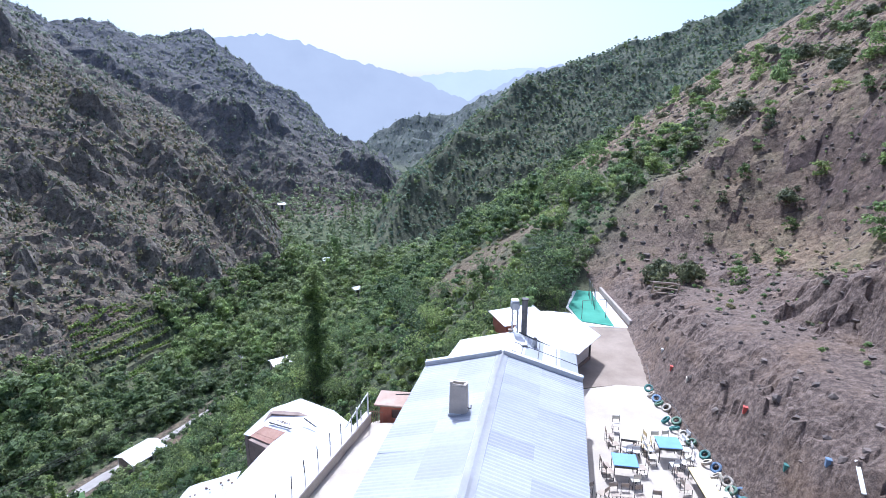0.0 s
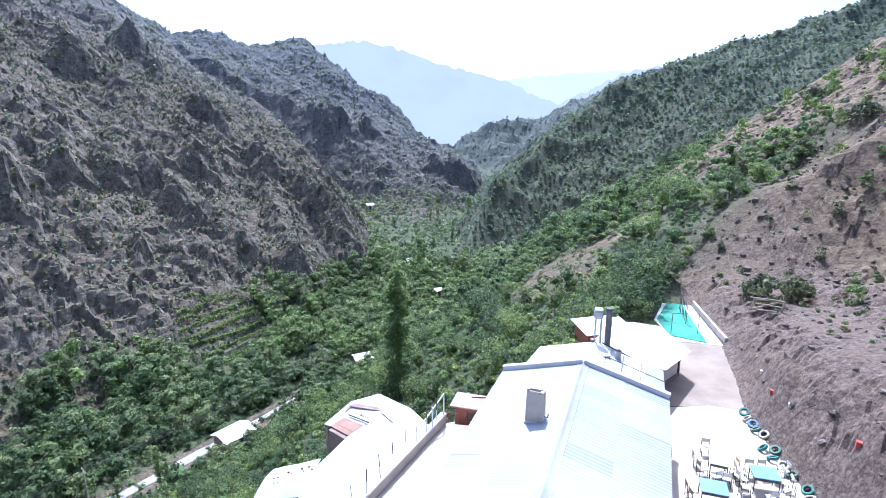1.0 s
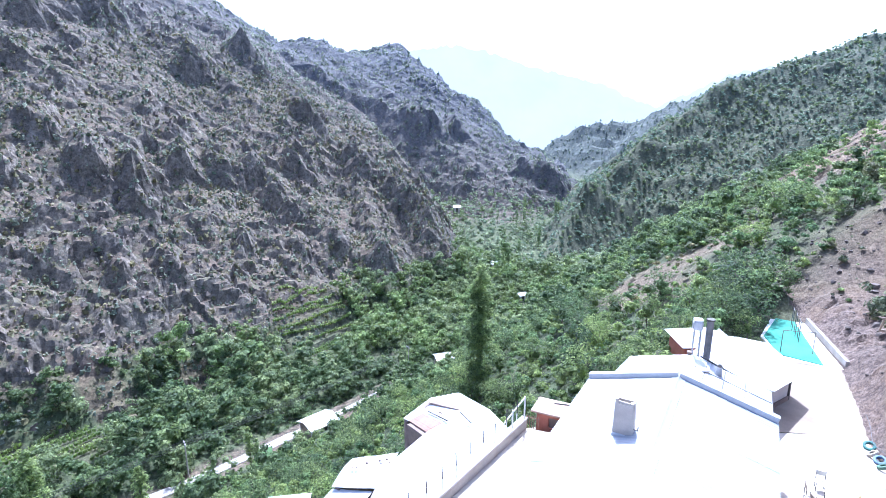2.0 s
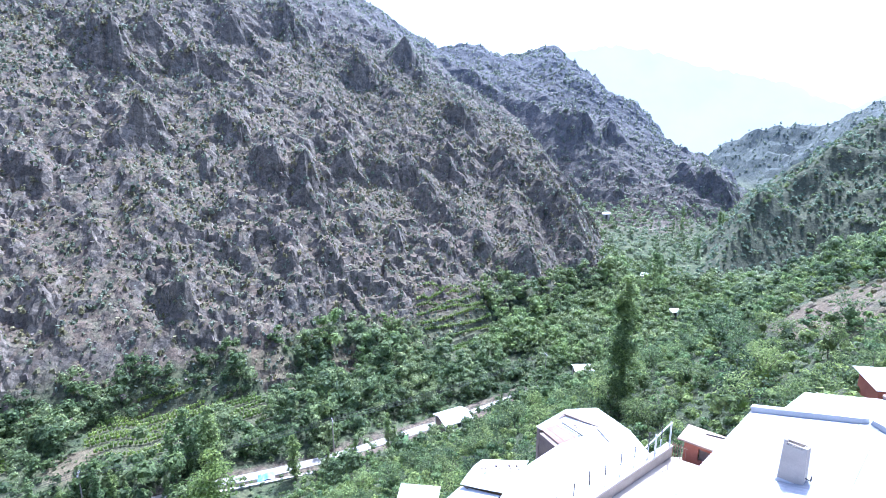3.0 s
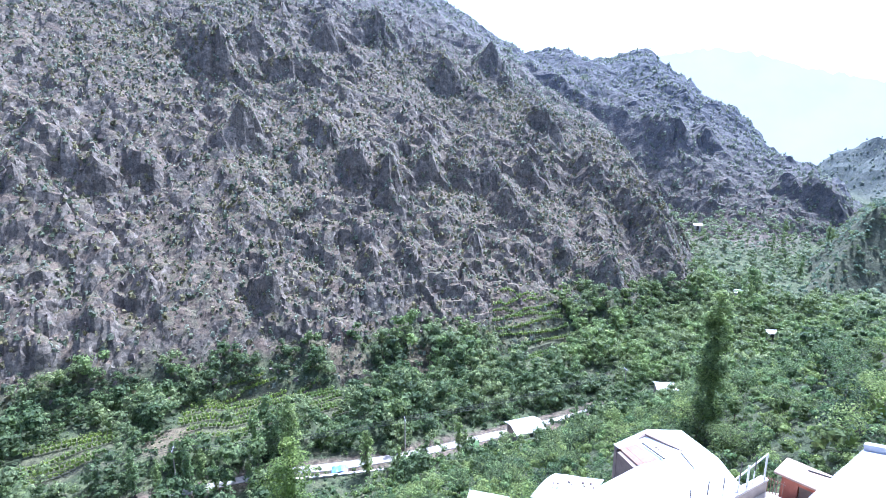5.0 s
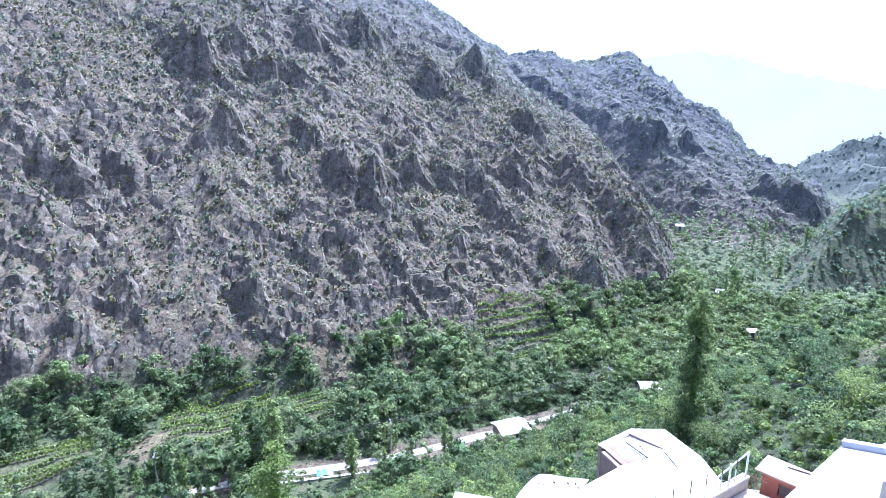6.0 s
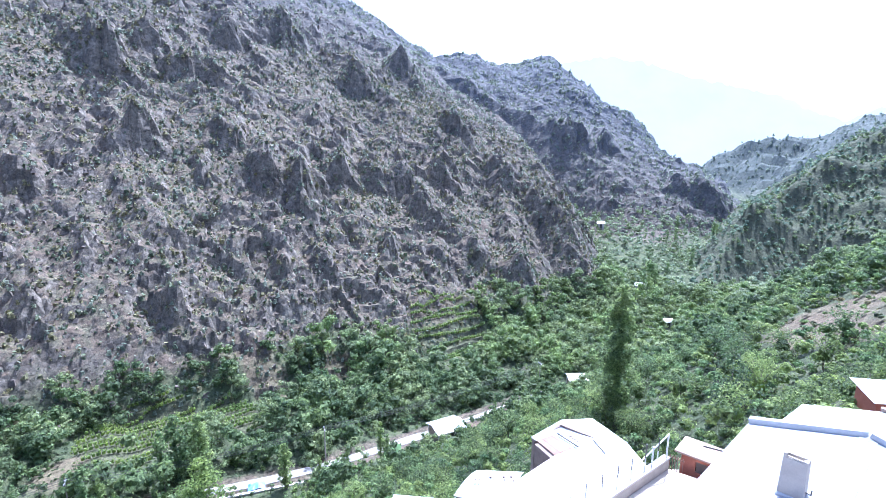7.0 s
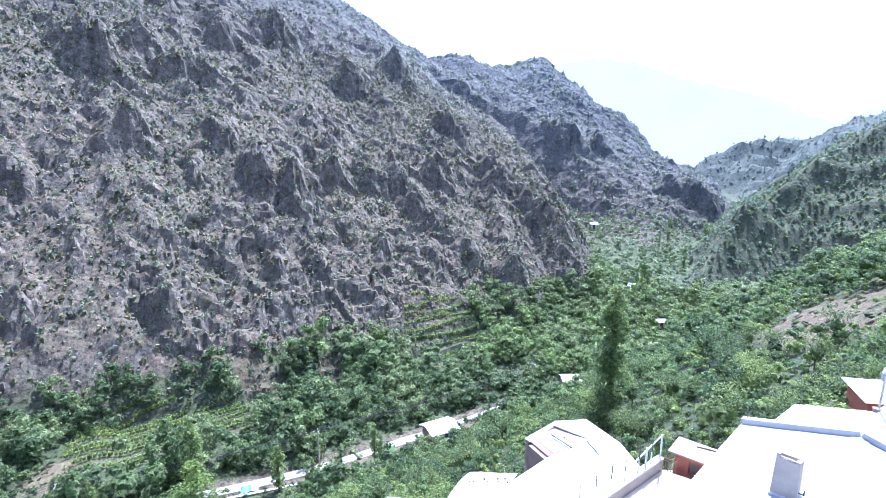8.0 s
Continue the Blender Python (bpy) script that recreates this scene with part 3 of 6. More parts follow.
ROAD_Y, ROAD_X, ROAD_Z = [-80, 0, 29, 43, 52, 61, 71, 83, 92, 105, 119, 150, 176, 200], [-104, -93, -85.6, -78.8, -71.8, -66, -61, -55.5, -51.5, -46.5, -40.5, -33, -29, -29], -46.0


def height(x, y):
    return float(land(np.array([x]), np.array([y]))[0][0])


# ---- ground: one sheet out to the horizon ----
def build_ground():
    yaws = np.concatenate([np.arange(-48, 92, 0.33), np.arange(92, 312, 4.0)])
    rings = np.concatenate([[0.5], np.arange(3, 12, 1.5), np.arange(12, 36, 0.25), np.arange(36, 48, 0.4), np.arange(48, 110, 0.75), np.arange(110, 290, 0.8), np.arange(290, 470, 1.5), np.arange(470, 720, 8), [760, 850, 1000, 1300, 1800, 2600, 4500]])
    a, r = np.meshgrid(np.radians(yaws), rings, indexing="ij")
    x, y = -np.sin(a) * r, np.cos(a) * r
    z, green, bare, hazy_rock, cut_rock = land(x, y)
    z = np.where(r > 720, np.minimum(z, -40) - (r - 720) * 0.06, z)
    ragged = ((1 - green) * (r > 60) * (r < 480) + 0.25 * (bare > 0.5) * (r < 60)) * np.clip(r / 140, 0.15, 1.3)
    x = x + (value_noise(x / 2.1, y / 2.1, 101) - 0.5) * 1.1 * ragged
    y = y + (value_noise(x / 2.1, y / 2.1, 103) - 0.5) * 1.1 * ragged
    n, k = a.shape
    idx = np.arange(n * k).reshape(n, k)
    nxt = np.roll(idx, -1, 0)
    quads = np.stack([idx[:, :-1], idx[:, 1:], nxt[:, 1:], nxt[:, :-1]], -1).reshape(-1, 4)
    mesh = soup("ground", np.stack([x, y, z], -1).reshape(-1, 3), quads[:, ::-1])
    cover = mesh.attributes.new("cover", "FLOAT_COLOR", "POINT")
    cover.data.foreach_set("color", np.stack([green, bare, hazy_rock, cut_rock * np.ones_like(green)], -1).astype(np.float32).ravel())
    soft = (green > 0.6) & (bare < 0.3) & (r > 36)
    mesh.polygons.foreach_set("use_smooth", soft[:, :-1].ravel())
    ground = link_mesh("ground", mesh, HILL)
    tagged(ground, "steep rocky valley sides with scrub, terraces and a green floor", "ground", kind="structure")
    return ground


build_ground()


def far_range(name, crest, r, foot, material, shift, jag):
    """A distant mountain range as a ridge with two flanks; crest rows: bearing, elevation in degrees."""
    a = np.arange(crest[0][0], crest[-1][0], 0.15)
    e = np.interp(a, [c[0] for c in crest], [c[1] for c in crest])
    top = EYE + r * np.tan(np.radians(e)) + (fbm(a * 40, a * 0, 25, 4, shift) - 0.5) * jag
    verts, rows = [], 7
    for k in range(rows):
        f = k / (rows - 1)
        d = r - 700 * (1 - f)
        z = foot + (top - foot) * f ** 1.3 + (fbm(a * 60, a * 0 + k * 3, 30, 3, shift + 5) - 0.5) * jag * 1.2 * (f < 1)
        verts.append(np.stack([-np.sin(np.radians(a)) * d, np.cos(np.radians(a)) * d, z], -1))
    verts.append(np.stack([-np.sin(np.radians(a)) * (r + 500), np.cos(np.radians(a)) * (r + 500), 0 * a + foot], -1))
    n = len(a)
    i = np.arange(n - 1)
    quads = np.concatenate([np.stack([k * n + i, k * n + i + 1, (k + 1) * n + i + 1, (k + 1) * n + i], -1) for k in range(rows)])
    ob = link_mesh(name, soup(name, np.concatenate(verts), quads), material)
    return tagged(ob, "pale blue distant mountain range, its bright haze painted as a glow", "mountains", kind="structure")


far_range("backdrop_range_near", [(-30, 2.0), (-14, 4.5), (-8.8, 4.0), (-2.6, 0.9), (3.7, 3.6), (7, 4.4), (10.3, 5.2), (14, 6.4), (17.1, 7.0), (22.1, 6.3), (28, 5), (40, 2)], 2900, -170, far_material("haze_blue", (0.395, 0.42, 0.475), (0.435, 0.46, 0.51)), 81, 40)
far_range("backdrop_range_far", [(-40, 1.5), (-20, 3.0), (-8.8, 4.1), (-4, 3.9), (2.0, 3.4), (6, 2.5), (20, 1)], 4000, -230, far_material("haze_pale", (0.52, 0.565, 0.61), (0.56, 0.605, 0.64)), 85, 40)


# ---- yard, terrace and court ----
def slab(name, corners, z0, z1, material, label, category="floor", m=None):
    """A flat paved piece with thickness on a many-sided outline."""
    bm = bmesh.new()
    face = bm.faces.new([bm.verts.new((x, y, z1)) for x, y in corners])
    bm.normal_update()
    if face.normal.z < 0:
        face.normal_flip()
    low = bmesh.ops.extrude_face_region(bm, geom=[face])["geom"]
    bmesh.ops.translate(bm, vec=(0, 0, z0 - z1), verts=[v for v in low if isinstance(v, bmesh.types.BMVert)])
    bmesh.ops.recalc_face_normals(bm, faces=bm.faces)
    return tagged(part(name, bm, material), label, category, kind="structure")


slab("pavement_yard", [(-8.6, 7), (-7.9, 8), (-5.25, 16.2), (-3.4, 22.3), (-1.2, 23.4), (9.2, 25.9), (10.9, 25.6), (10.95, 22), (11.3, 14), (11.7, 7)], -0.3, 0.03, CONCRETE, "sunlit pale worn concrete yard beside the long roof", "pavement")
slab("pavement_terrace", [(-8.0, 8.3), (-5.12, 16.25), (-3.3, 21.7), (-1.0, 21.7), (-3.75, 9.0)], -0.3, 0.40, CONCRETE, "sunlit pale raised terrace inside the parapet", "pavement")
slab("pavement_lane", [(0.5, 24.4), (9.2, 25.9), (10.9, 25.6), (11.7, 29), (12.4, 33.8), (12.0, 34.6), (8, 34.5), (4, 32)], -0.3, 0.02, DIRT_YARD, "dusty brown earth lane beside the buildings", "lane")
slab("pavement_court", [(9.5, 33.9), (12.3, 33.6), (12.35, 41.2), (10.5, 41.6), (9.0, 37.5)], -0.3, 0.05, WHITE_PAINT, "pale concrete edging of the play court", "pavement")
slab("green_turf_floor", [(9.4, 34.7), (11.4, 33.8), (11.75, 41.0), (10.7, 41.3), (9.2, 37.6)], 0.0, 0.09, TURF, "bright sea-green turf of a small play court", "turf")


def kerb_wall():
    wall = tagged(part("kerb_wall", box(-0.1, 0.1, 0, 7.1, 0, 0.42, pose(12.55, 33.9, 0.02, 0, 0, 0.5), 0.02), CEMENT), "low pale cement wall beside the green court", "wall")
    return wall


kerb_wall()


def play_frame(x, y, w, h, turn, group="play frames"):
    m = pose(x, y, 0.09, 0, 0, turn)
    thing = empty("play_frame", m, "thin dark metal play frame on the green turf", "play frame", group)
    part("post", rod((-w / 2, 0, 0), (-w / 2, 0, h), 0.022), SOOT, thing)
    part("post", rod((w / 2, 0, 0), (w / 2, 0, h), 0.022), SOOT, thing)
    part("crossbar", rod((-w / 2, 0, h), (w / 2, 0, h), 0.022), SOOT, thing)
    return thing


play_frame(10.4, 35.2, 1.7, 1.35, 5)
for k in range(3):
    play_frame(11.0 + 0.1 * k, 37.3 + 1.1 * k, 0.75, 1.35, 80)


# ---- the long building ----
AX = pose(2.71, 22.98, 0, 0, 0, -12.4)
EAVE, RIDGE, HALF, LONG = 2.3, 3.25, 3.5, 25.0
PITCH = math.atan2(RIDGE - EAVE, HALF)
SLOPE = math.hypot(RIDGE - EAVE, HALF)


def corrugated(name, width, length, waves, depth=0.018):
    """A corrugated sheet, ribs along y, its top at y = 0, falling away along +y; with thickness."""
    n = waves * 4
    xs = np.linspace(0, width, n + 1)
    zs = depth * np.sin(xs / width * waves * 2 * math.pi)
    verts = np.concatenate([np.stack([xs, xs * 0 + y, zs + o], -1) for o in (0.0, -0.008) for y in (0, length)])
    i, s = np.arange(n), n + 1
    top = np.stack([i, i + 1, i + 1 + s, i + s], -1)
    low = np.stack([i + 2 * s, i + 3 * s, i + 1 + 3 * s, i + 1 + 2 * s], -1)
    ends = np.stack([i + s, i + 1 + s, i + 1 + 3 * s, i + 3 * s], -1)
    return soup(name, verts, np.concatenate([top, low, ends]))


def long_building():
    house = empty("school_building", AX, "long low building under a pale zinc corrugated roof", "building")
    t = 0.22
    part("wall", box(-3.1, -3.1 + t, -LONG + 0.3, -0.25, 0, EAVE - 0.06), PLASTER, house, "plastered long wall")
    part("wall", box(3.1 - t, 3.1, -LONG + 0.3, -0.25, 0, EAVE - 0.06), PLASTER, house, "plastered long wall")
    for y in (-0.25, -LONG + 0.3):
        bm = bmesh.new()
        pts = [(-3.1, 0), (3.1, 0), (3.1, EAVE - 0.06), (0, RIDGE - 0.14), (-3.1, EAVE - 0.06)]
        f = [bm.faces.new([bm.verts.new((px, y + s, pz)) for px, pz in pts]) for s in (0, -t)]
        for k in range(5):
            bm.faces.new([f[0].verts[k], f[0].verts[(k + 1) % 5], f[1].verts[(k + 1) % 5], f[1].verts[k]])
        bmesh.ops.recalc_face_normals(bm, faces=bm.faces)
        part("gable_wall", bm, PLASTER, house)
    pitch_deg = math.degrees(PITCH)
    rnd = random.Random(3)
    sheet_w, count = 0.88, 28
    upper = corrugated("roof_sheet", sheet_w + 0.05, SLOPE * 0.52, 5, 0.009)
    lower = corrugated("roof_sheet", sheet_w + 0.05, SLOPE * 0.51 + 0.12, 5, 0.009)
    for mesh in (upper, lower):
        mesh.materials.append(ZINC)
    for side in (-1, 1):
        for k in range(count):
            for row, mesh in ((1, lower), (0, upper)):
                ob = link_mesh("roof_sheet", mesh, None, house)
                lift = 0.012 * (row == 0) + rnd.uniform(0, 0.008) + 0.006 * (k % 2)
                start = 0.0 if row == 0 else SLOPE * 0.5
                across = side * (start * math.cos(PITCH))
                z = RIDGE - start * math.sin(PITCH) + lift
                y0 = -0.1 - k * sheet_w
                # local y of the sheet runs down the slope
                down = Vector((side * math.cos(PITCH), 0, -math.sin(PITCH)))
                along = Vector((0, -1, 0))
                up = down.cross(along) if side < 0 else along.cross(down)
                up = up if up.z > 0 else -up
                turn = Matrix((along, down, up)).transposed().to_4x4()
                ob.matrix_basis = Matrix.Translation((across, y0, z)) @ turn @ pose(0, 0, 0, rnd.uniform(-0.25, 0.25), rnd.uniform(-0.3, 0.3), rnd.uniform(-0.2, 0.2))
    for k in range(12):
        bm = bmesh.new()
        y0, y1 = -0.05 - k * 2.08, -0.05 - (k + 1) * 2.08 - 0.05
        lift = 0.035 + 0.006 * (k % 2)
        rows = []
        for y in (y0, y1):
            rows.append([bm.verts.new((px, y, RIDGE + lift - abs(px) * math.tan(PITCH) + (0.03 if px == 0 else 0))) for px in (-0.26, -0.1, 0, 0.1, 0.26)])
        for a in range(4):
            bm.faces.new([rows[0][a], rows[0][a + 1], rows[1][a + 1], rows[1][a]])
        bmesh.ops.solidify(bm, geom=bm.faces[:], thickness=0.01)
        part("ridge_cap", bm, WHITE_SHEET, house, "pale metal ridge cap")
    for side in (-1, 1):
        bm = bmesh.new()
        slope = Matrix.Translation((0, 0, RIDGE)) @ pose(0, 0, 0, 0, side * pitch_deg, 0)
        add_box(bm, 0 if side > 0 else -SLOPE - 0.12, SLOPE + 0.12 if side > 0 else 0, -0.2, 0.06, -0.10, 0.22, slope, 0.015)
        part("flashing", bm, FLASHING, house, "blue-grey metal verge flashing")
    for side in (-1, 1):
        part("eaves_board", box(side * HALF - 0.04, side * HALF + 0.04, -LONG + 0.1, -0.1, EAVE - 0.14, EAVE - 0.03), FLASHING, house)
    return house


long_building()


def block_chimney():
    base = RIDGE - 1.1 * math.tan(PITCH) - 0.12
    m = AX @ pose(-1.12, -4.95, base)
    thing = empty("chimney", m, "squat grey cement chimney with a broken open top", "chimney")
    bm = bmesh.new()
    w, d, h, t = 0.31, 0.22, 1.30, 0.07
    add_box(bm, -w, w, -d, -d + t, 0, h)
    add_box(bm, -w, w, d - t, d, 0, h)
    add_box(bm, -w, -w + t, -d + t, d - t, 0, h)
    add_box(bm, w - t, w, -d + t, d - t, 0, h)
    for v in bm.verts:
        v.co.x *= 1.0 + 0.12 * (1 - v.co.z / h)
        v.co += Vector((noise.noise(v.co * 9), noise.noise(v.co * 9 + Vector((5, 0, 0))), noise.noise(v.co * 7 + Vector((0, 8, 0))))) * 0.012
    part("shaft", bm, CHIMNEY_CEMENT, thing)
    part("corner_stub", box(-w, -w + 0.10, -d, -d + 0.16, h - 0.02, h + 0.15, None, 0.01), CHIMNEY_CEMENT, thing)
    part("corner_stub", box(w - 0.11, w, -d, -d + 0.16, h - 0.02, h + 0.07, None, 0.01), CHIMNEY_CEMENT, thing)
    part("crossbar", rod((-w, -d + 0.05, h + 0.06), (w, -d + 0.05, h + 0.03), 0.03), CHIMNEY_CEMENT, thing)
    bm = rod((w + 0.02, -0.05, 0.36), (w + 0.17, -0.05, 0.34), 0.02)
    add_rod(bm, (w + 0.16, -0.05, 0.33), (w + 0.17, -0.05, 0.5), 0.02)
    part("bracket", bm, DARK_METAL, thing, "bent rusty bracket")
    part("collar", box(-w * 1.2, w * 1.2, -d * 1.25, d * 1.25, -0.1, 0.16, None, 0.03), FLASHING, thing)


block_chimney()


# ---- the lower building behind it, with its white awning ----
def sheet(name, corners, nx, ny, sag, thick, material, parent=None, wave=0.0, label=""):
    """A thin roofing sheet across four corners, with sag and small waves."""
    a, b, c, d = (Vector(v) for v in corners)
    bm = bmesh.new()
    grid = []
    for i in range(nx + 1):
        row = []
        for j in range(ny + 1):
            u, v = i / nx, j / ny
            p = (a * (1 - u) + b * u) * (1 - v) + (d * (1 - u) + c * u) * v
            p.z += sag * 4 * u * (1 - u) + wave * noise.noise(Vector((p.x * 1.3, p.y * 1.3, 3)))
            row.append(bm.verts.new(p))
        grid.append(row)
    for i in range(nx):
        for j in range(ny):
            bm.faces.new([grid[i][j], grid[i + 1][j], grid[i + 1][j + 1], grid[i][j + 1]])
    bmesh.ops.recalc_face_normals(bm, faces=bm.faces)
    if sum(f.normal.z for f in bm.faces) < 0:
        bmesh.ops.reverse_faces(bm, faces=bm.faces)
    bmesh.ops.solidify(bm, geom=bm.faces[:], thickness=thick)
    return part(name, bm, material, parent, label)


def wall_between(name, a, b, z0, z1, t, material, parent=None, label="", z2=None):
    """A wall of thickness t from a to b; its top runs from z1 to z2."""
    a, b = Vector((*a, 0)), Vector((*b, 0))
    side = Vector((-(b - a).y, (b - a).x, 0)).normalized() * t / 2
    bm = bmesh.new()
    top_b = z1 if z2 is None else z2
    low = [bm.verts.new(p + Vector((0, 0, z0))) for p in (a - side, b - side, b + side, a + side)]
    top = [bm.verts.new(p + Vector((0, 0, z))) for p, z in ((a - side, z1), (b - side, top_b), (b + side, top_b), (a + side, z1))]
    bm.faces.new(low), bm.faces.new(top)
    for k in range(4):
        bm.faces.new([low[k], low[(k + 1) % 4], top[(k + 1) % 4], top[k]])
    bmesh.ops.recalc_face_normals(bm, faces=bm.faces)
    return part(name, bm, material, parent, label)


def annex():
    thing = empty("annex_building", pose(0, 0, 0), "lower building with patched zinc roof behind the long roof", "building")
    p = [AX @ Vector(v) for v in ((-3.0, 0.08, 2.15), (0.0, 0.08, 2.95), (3.5, 0.08, 1.95), (3.4, 3.3, 1.95), (0.1, 3.6, 2.8), (-2.6, 3.3, 2.2))]
    sheet("roof_slope", (p[0], p[1], p[4], p[5]), 8, 6, 0, 0.02, WHITE_SHEET, thing, 0.01, "white-washed roof slope")
    for k in range(4):
        f, g = k / 4, (k + 1) / 4 + 0.01
        a, b = p[1].lerp(p[2], f), p[1].lerp(p[2], g)
        c, d = p[4].lerp(p[3], g), p[4].lerp(p[3], f)
        up = Vector((0, 0, 0.012 * (3 - k)))
        sheet("roof_sheet", (a + up, b + up, c + up, d + up), 4, 4, 0, 0.012, ZINC if k % 2 else WHITE_SHEET, thing, 0.012)
    q = [(AX @ Vector(v)).xy for v in ((-2.4, 0.3, 0), (2.9, 0.3, 0), (3.2, 4.0, 0), (-2.2, 4.0, 0))]
    wall_between("wall", q[1], q[2], 0, 1.85, 0.2, PLASTER, thing)
    wall_between("wall", q[3], q[0], 0, 2.05, 0.2, PLASTER, thing)
    bm = rod(p[4] + Vector((0.35, -0.2, 0.05)), p[3] + Vector((-0.6, 0.1, 0.06)), 0.045)
    part("roof_beam", bm, DARK_METAL, thing, "dark loose beam along the roof joint")
    for f in (0.22, 0.45, 0.7):
        a, b = p[1].lerp(p[2], f), p[4].lerp(p[3], f)
        part("seam_strip", rod(a + Vector((0, 0, 0.05)), a.lerp(b, 0.9) + Vector((0, 0, 0.055)), 0.016, 5), SOOT, thing, "dark lap joint of the sheets")
    for f in (0.3, 0.62):
        a, b = p[1].lerp(p[4], f), p[2].lerp(p[3], f)
        part("seam_strip", rod(a.lerp(b, 0.08) + Vector((0, 0, 0.05)), b + Vector((0, 0, 0.02)), 0.014, 5), SOOT, thing, "dark lap joint of the sheets")


annex()


def awning_house():
    thing = empty("awning_shelter", pose(0, 0, 0), "wide white sheeted awning roof over plastered walls", "shelter")
    left, tip, right, back, far = (2.75, 25.9, 2.45), (6.95, 25.7, 1.85), (9.05, 29.0, 1.5), (7.95, 31.9, 1.75), (4.9, 29.9, 2.35)
    sheet("awning_sheet", (left, tip, right, far), 12, 12, 0.10, 0.03, WHITE_SHEET, thing, 0.03, "sagging white roof sheet")
    sheet("awning_sheet", (far, right, back, (6.0, 31.6, 2.0)), 10, 8, 0.03, 0.03, WHITE_SHEET, thing, 0.03, "sagging white roof sheet")
    wall_between("wall", (7.2, 27.5), (8.35, 28.95), 0, 1.6, 0.12, PLASTER, thing, "pinkish plastered wall", 1.42)
    wall_between("plinth", (7.26, 27.46), (8.42, 28.92), 0, 0.22, 0.13, BRICK_BROWN, thing, "brown stone plinth")
    wall_between("wall", (8.35, 28.95), (7.7, 31.6), 0, 1.4, 0.12, PLASTER, thing)
    wall_between("wall", (3.2, 26.4), (7.2, 27.5), 0, 1.75, 0.12, PLASTER, thing)
    for x, y, h in ((7.12, 27.38, 1.72), (8.48, 28.98, 1.42), (6.75, 26.1, 1.82)):
        part("post", rod((x, y, 0), (x, y, h), 0.06), DARK_METAL, thing, "dark timber post")


awning_house()


def flue_and_tank():
    mast = empty("tank_mast", pose(3.72, 26.55, 2.55), "small white water tank on a lattice mast", "water tank")
    for x in (-0.16, 0.16):
        for y in (-0.16, 0.16):
            part("leg", rod((x, y, -0.5), (x * 0.8, y * 0.8, 1.55), 0.022, 5), GREY_METAL, mast)
    for k in range(5):
        z = 0.05 + 0.3 * k
        bm = bmesh.new()
        add_rod(bm, (-0.16, -0.16, z), (0.16, -0.16, z + 0.3), 0.012, 4)
        add_rod(bm, (0.16, -0.16, z), (0.16, 0.16, z + 0.3), 0.012, 4)
        add_rod(bm, (-0.16, 0.16, z), (-0.16, -0.16, z + 0.3), 0.012, 4)
        add_rod(bm, (0.16, 0.16, z), (-0.16, 0.16, z + 0.3), 0.012, 4)
        part("brace", bm, GREY_METAL, mast)
    tank = part("tank", box(-0.24, 0.2, -0.22, 0.22, 1.5, 1.92, None, 0.06), GREY_METAL, mast, "dented pale metal tank")
    part("lid", box(-0.22, 0.19, -0.2, 0.2, 1.92, 2.02, None, 0.05), WHITE_PAINT, tank, "white lid")
    flue = empty("flue_pipe", pose(4.22, 26.55, 2.45), "tall sooty grey metal flue pipe on the roof", "flue")
    pipe = part("pipe", rod((0, 0, -0.4), (0, 0, 2.1), 0.15, 14), SOOT, flue)
    part("rim", rod((0, 0, 2.08), (0, 0, 2.16), 0.19, 14), DARK_METAL, pipe, "blackened rim")
    for z in (0.6, 1.35):
        part("joint_band", rod((0, 0, z), (0, 0, z + 0.06), 0.165, 14), SOOT, pipe)
    cowl = empty("roof_cowl", pose(4.52, 25.2, 2.52), "grey conical roof cowl", "vent")
    part("cone", rod((0, 0, -0.1), (0.05, -0.05, 0.42), 0.2, 10, 0.1), GREY_METAL, cowl)
    part("cap", rod((0.05, -0.05, 0.42), (0.05, -0.05, 0.52), 0.13, 10, 0.06), DARK_METAL, cowl)
    vent = empty("vent_box", pose(3.98, 24.95, 2.62, 0, 0, 15), "small pale boxy roof vent", "vent")
    body = part("body", box(-0.14, 0.14, -0.1, 0.1, -0.15, 0.12, None, 0.015), CEMENT, vent)
    part("cap", box(-0.19, 0.19, -0.14, 0.14, 0.12, 0.18, None, 0.015), PLASTER, body)
    pot = empty("clay_flue", pose(3.5, 26.5, 2.45), "short brown clay flue", "flue")
    part("pipe", rod((0, 0, -0.2), (0, 0, 0.42), 0.12, 10, 0.10), BRICK_BROWN, pot)
    part("rim", rod((0, 0, 0.40), (0, 0, 0.48), 0.14, 10), BRICK_BROWN, pot)


flue_and_tank()


def red_shed():
    m = pose(4.3, 30.9, 0, 0, 0, 20)
    thing = empty("red_shed", m, "small brick-red shed with a pale metal roof", "shed")
    bm = box(-1.0, 1.5, -0.9, 0.9, 0, 1.75)
    part("wall", bm, RED_WALL, thing)
    sheet("roof", ((-1.2, -1.1, 1.85), (1.8, -1.1, 1.95), (1.8, 1.2, 2.1), (-1.2, 1.2, 2.0)), 4, 4, 0, 0.03, WHITE_SHEET, thing, 0.01)


red_shed()


# ---- terrace parapet and the small red hut ----
PARAPET = [(-8.2, 8.0), (-5.25, 16.2), (-3.4, 21.75)]


def parapet():
    thing = empty("parapet", pose(0, 0, 0), "weathered grey cement parapet along the terrace", "parapet")
    for a, b in zip(PARAPET, PARAPET[1:]):
        wall = wall_between("wall", a, b, -3.5, 0.84, 0.2, CEMENT, thing)
        wall_between("coping", a, b, 0.84, 0.92, 0.27, PLASTER, wall, "paler worn coping")
    return thing


parapet()


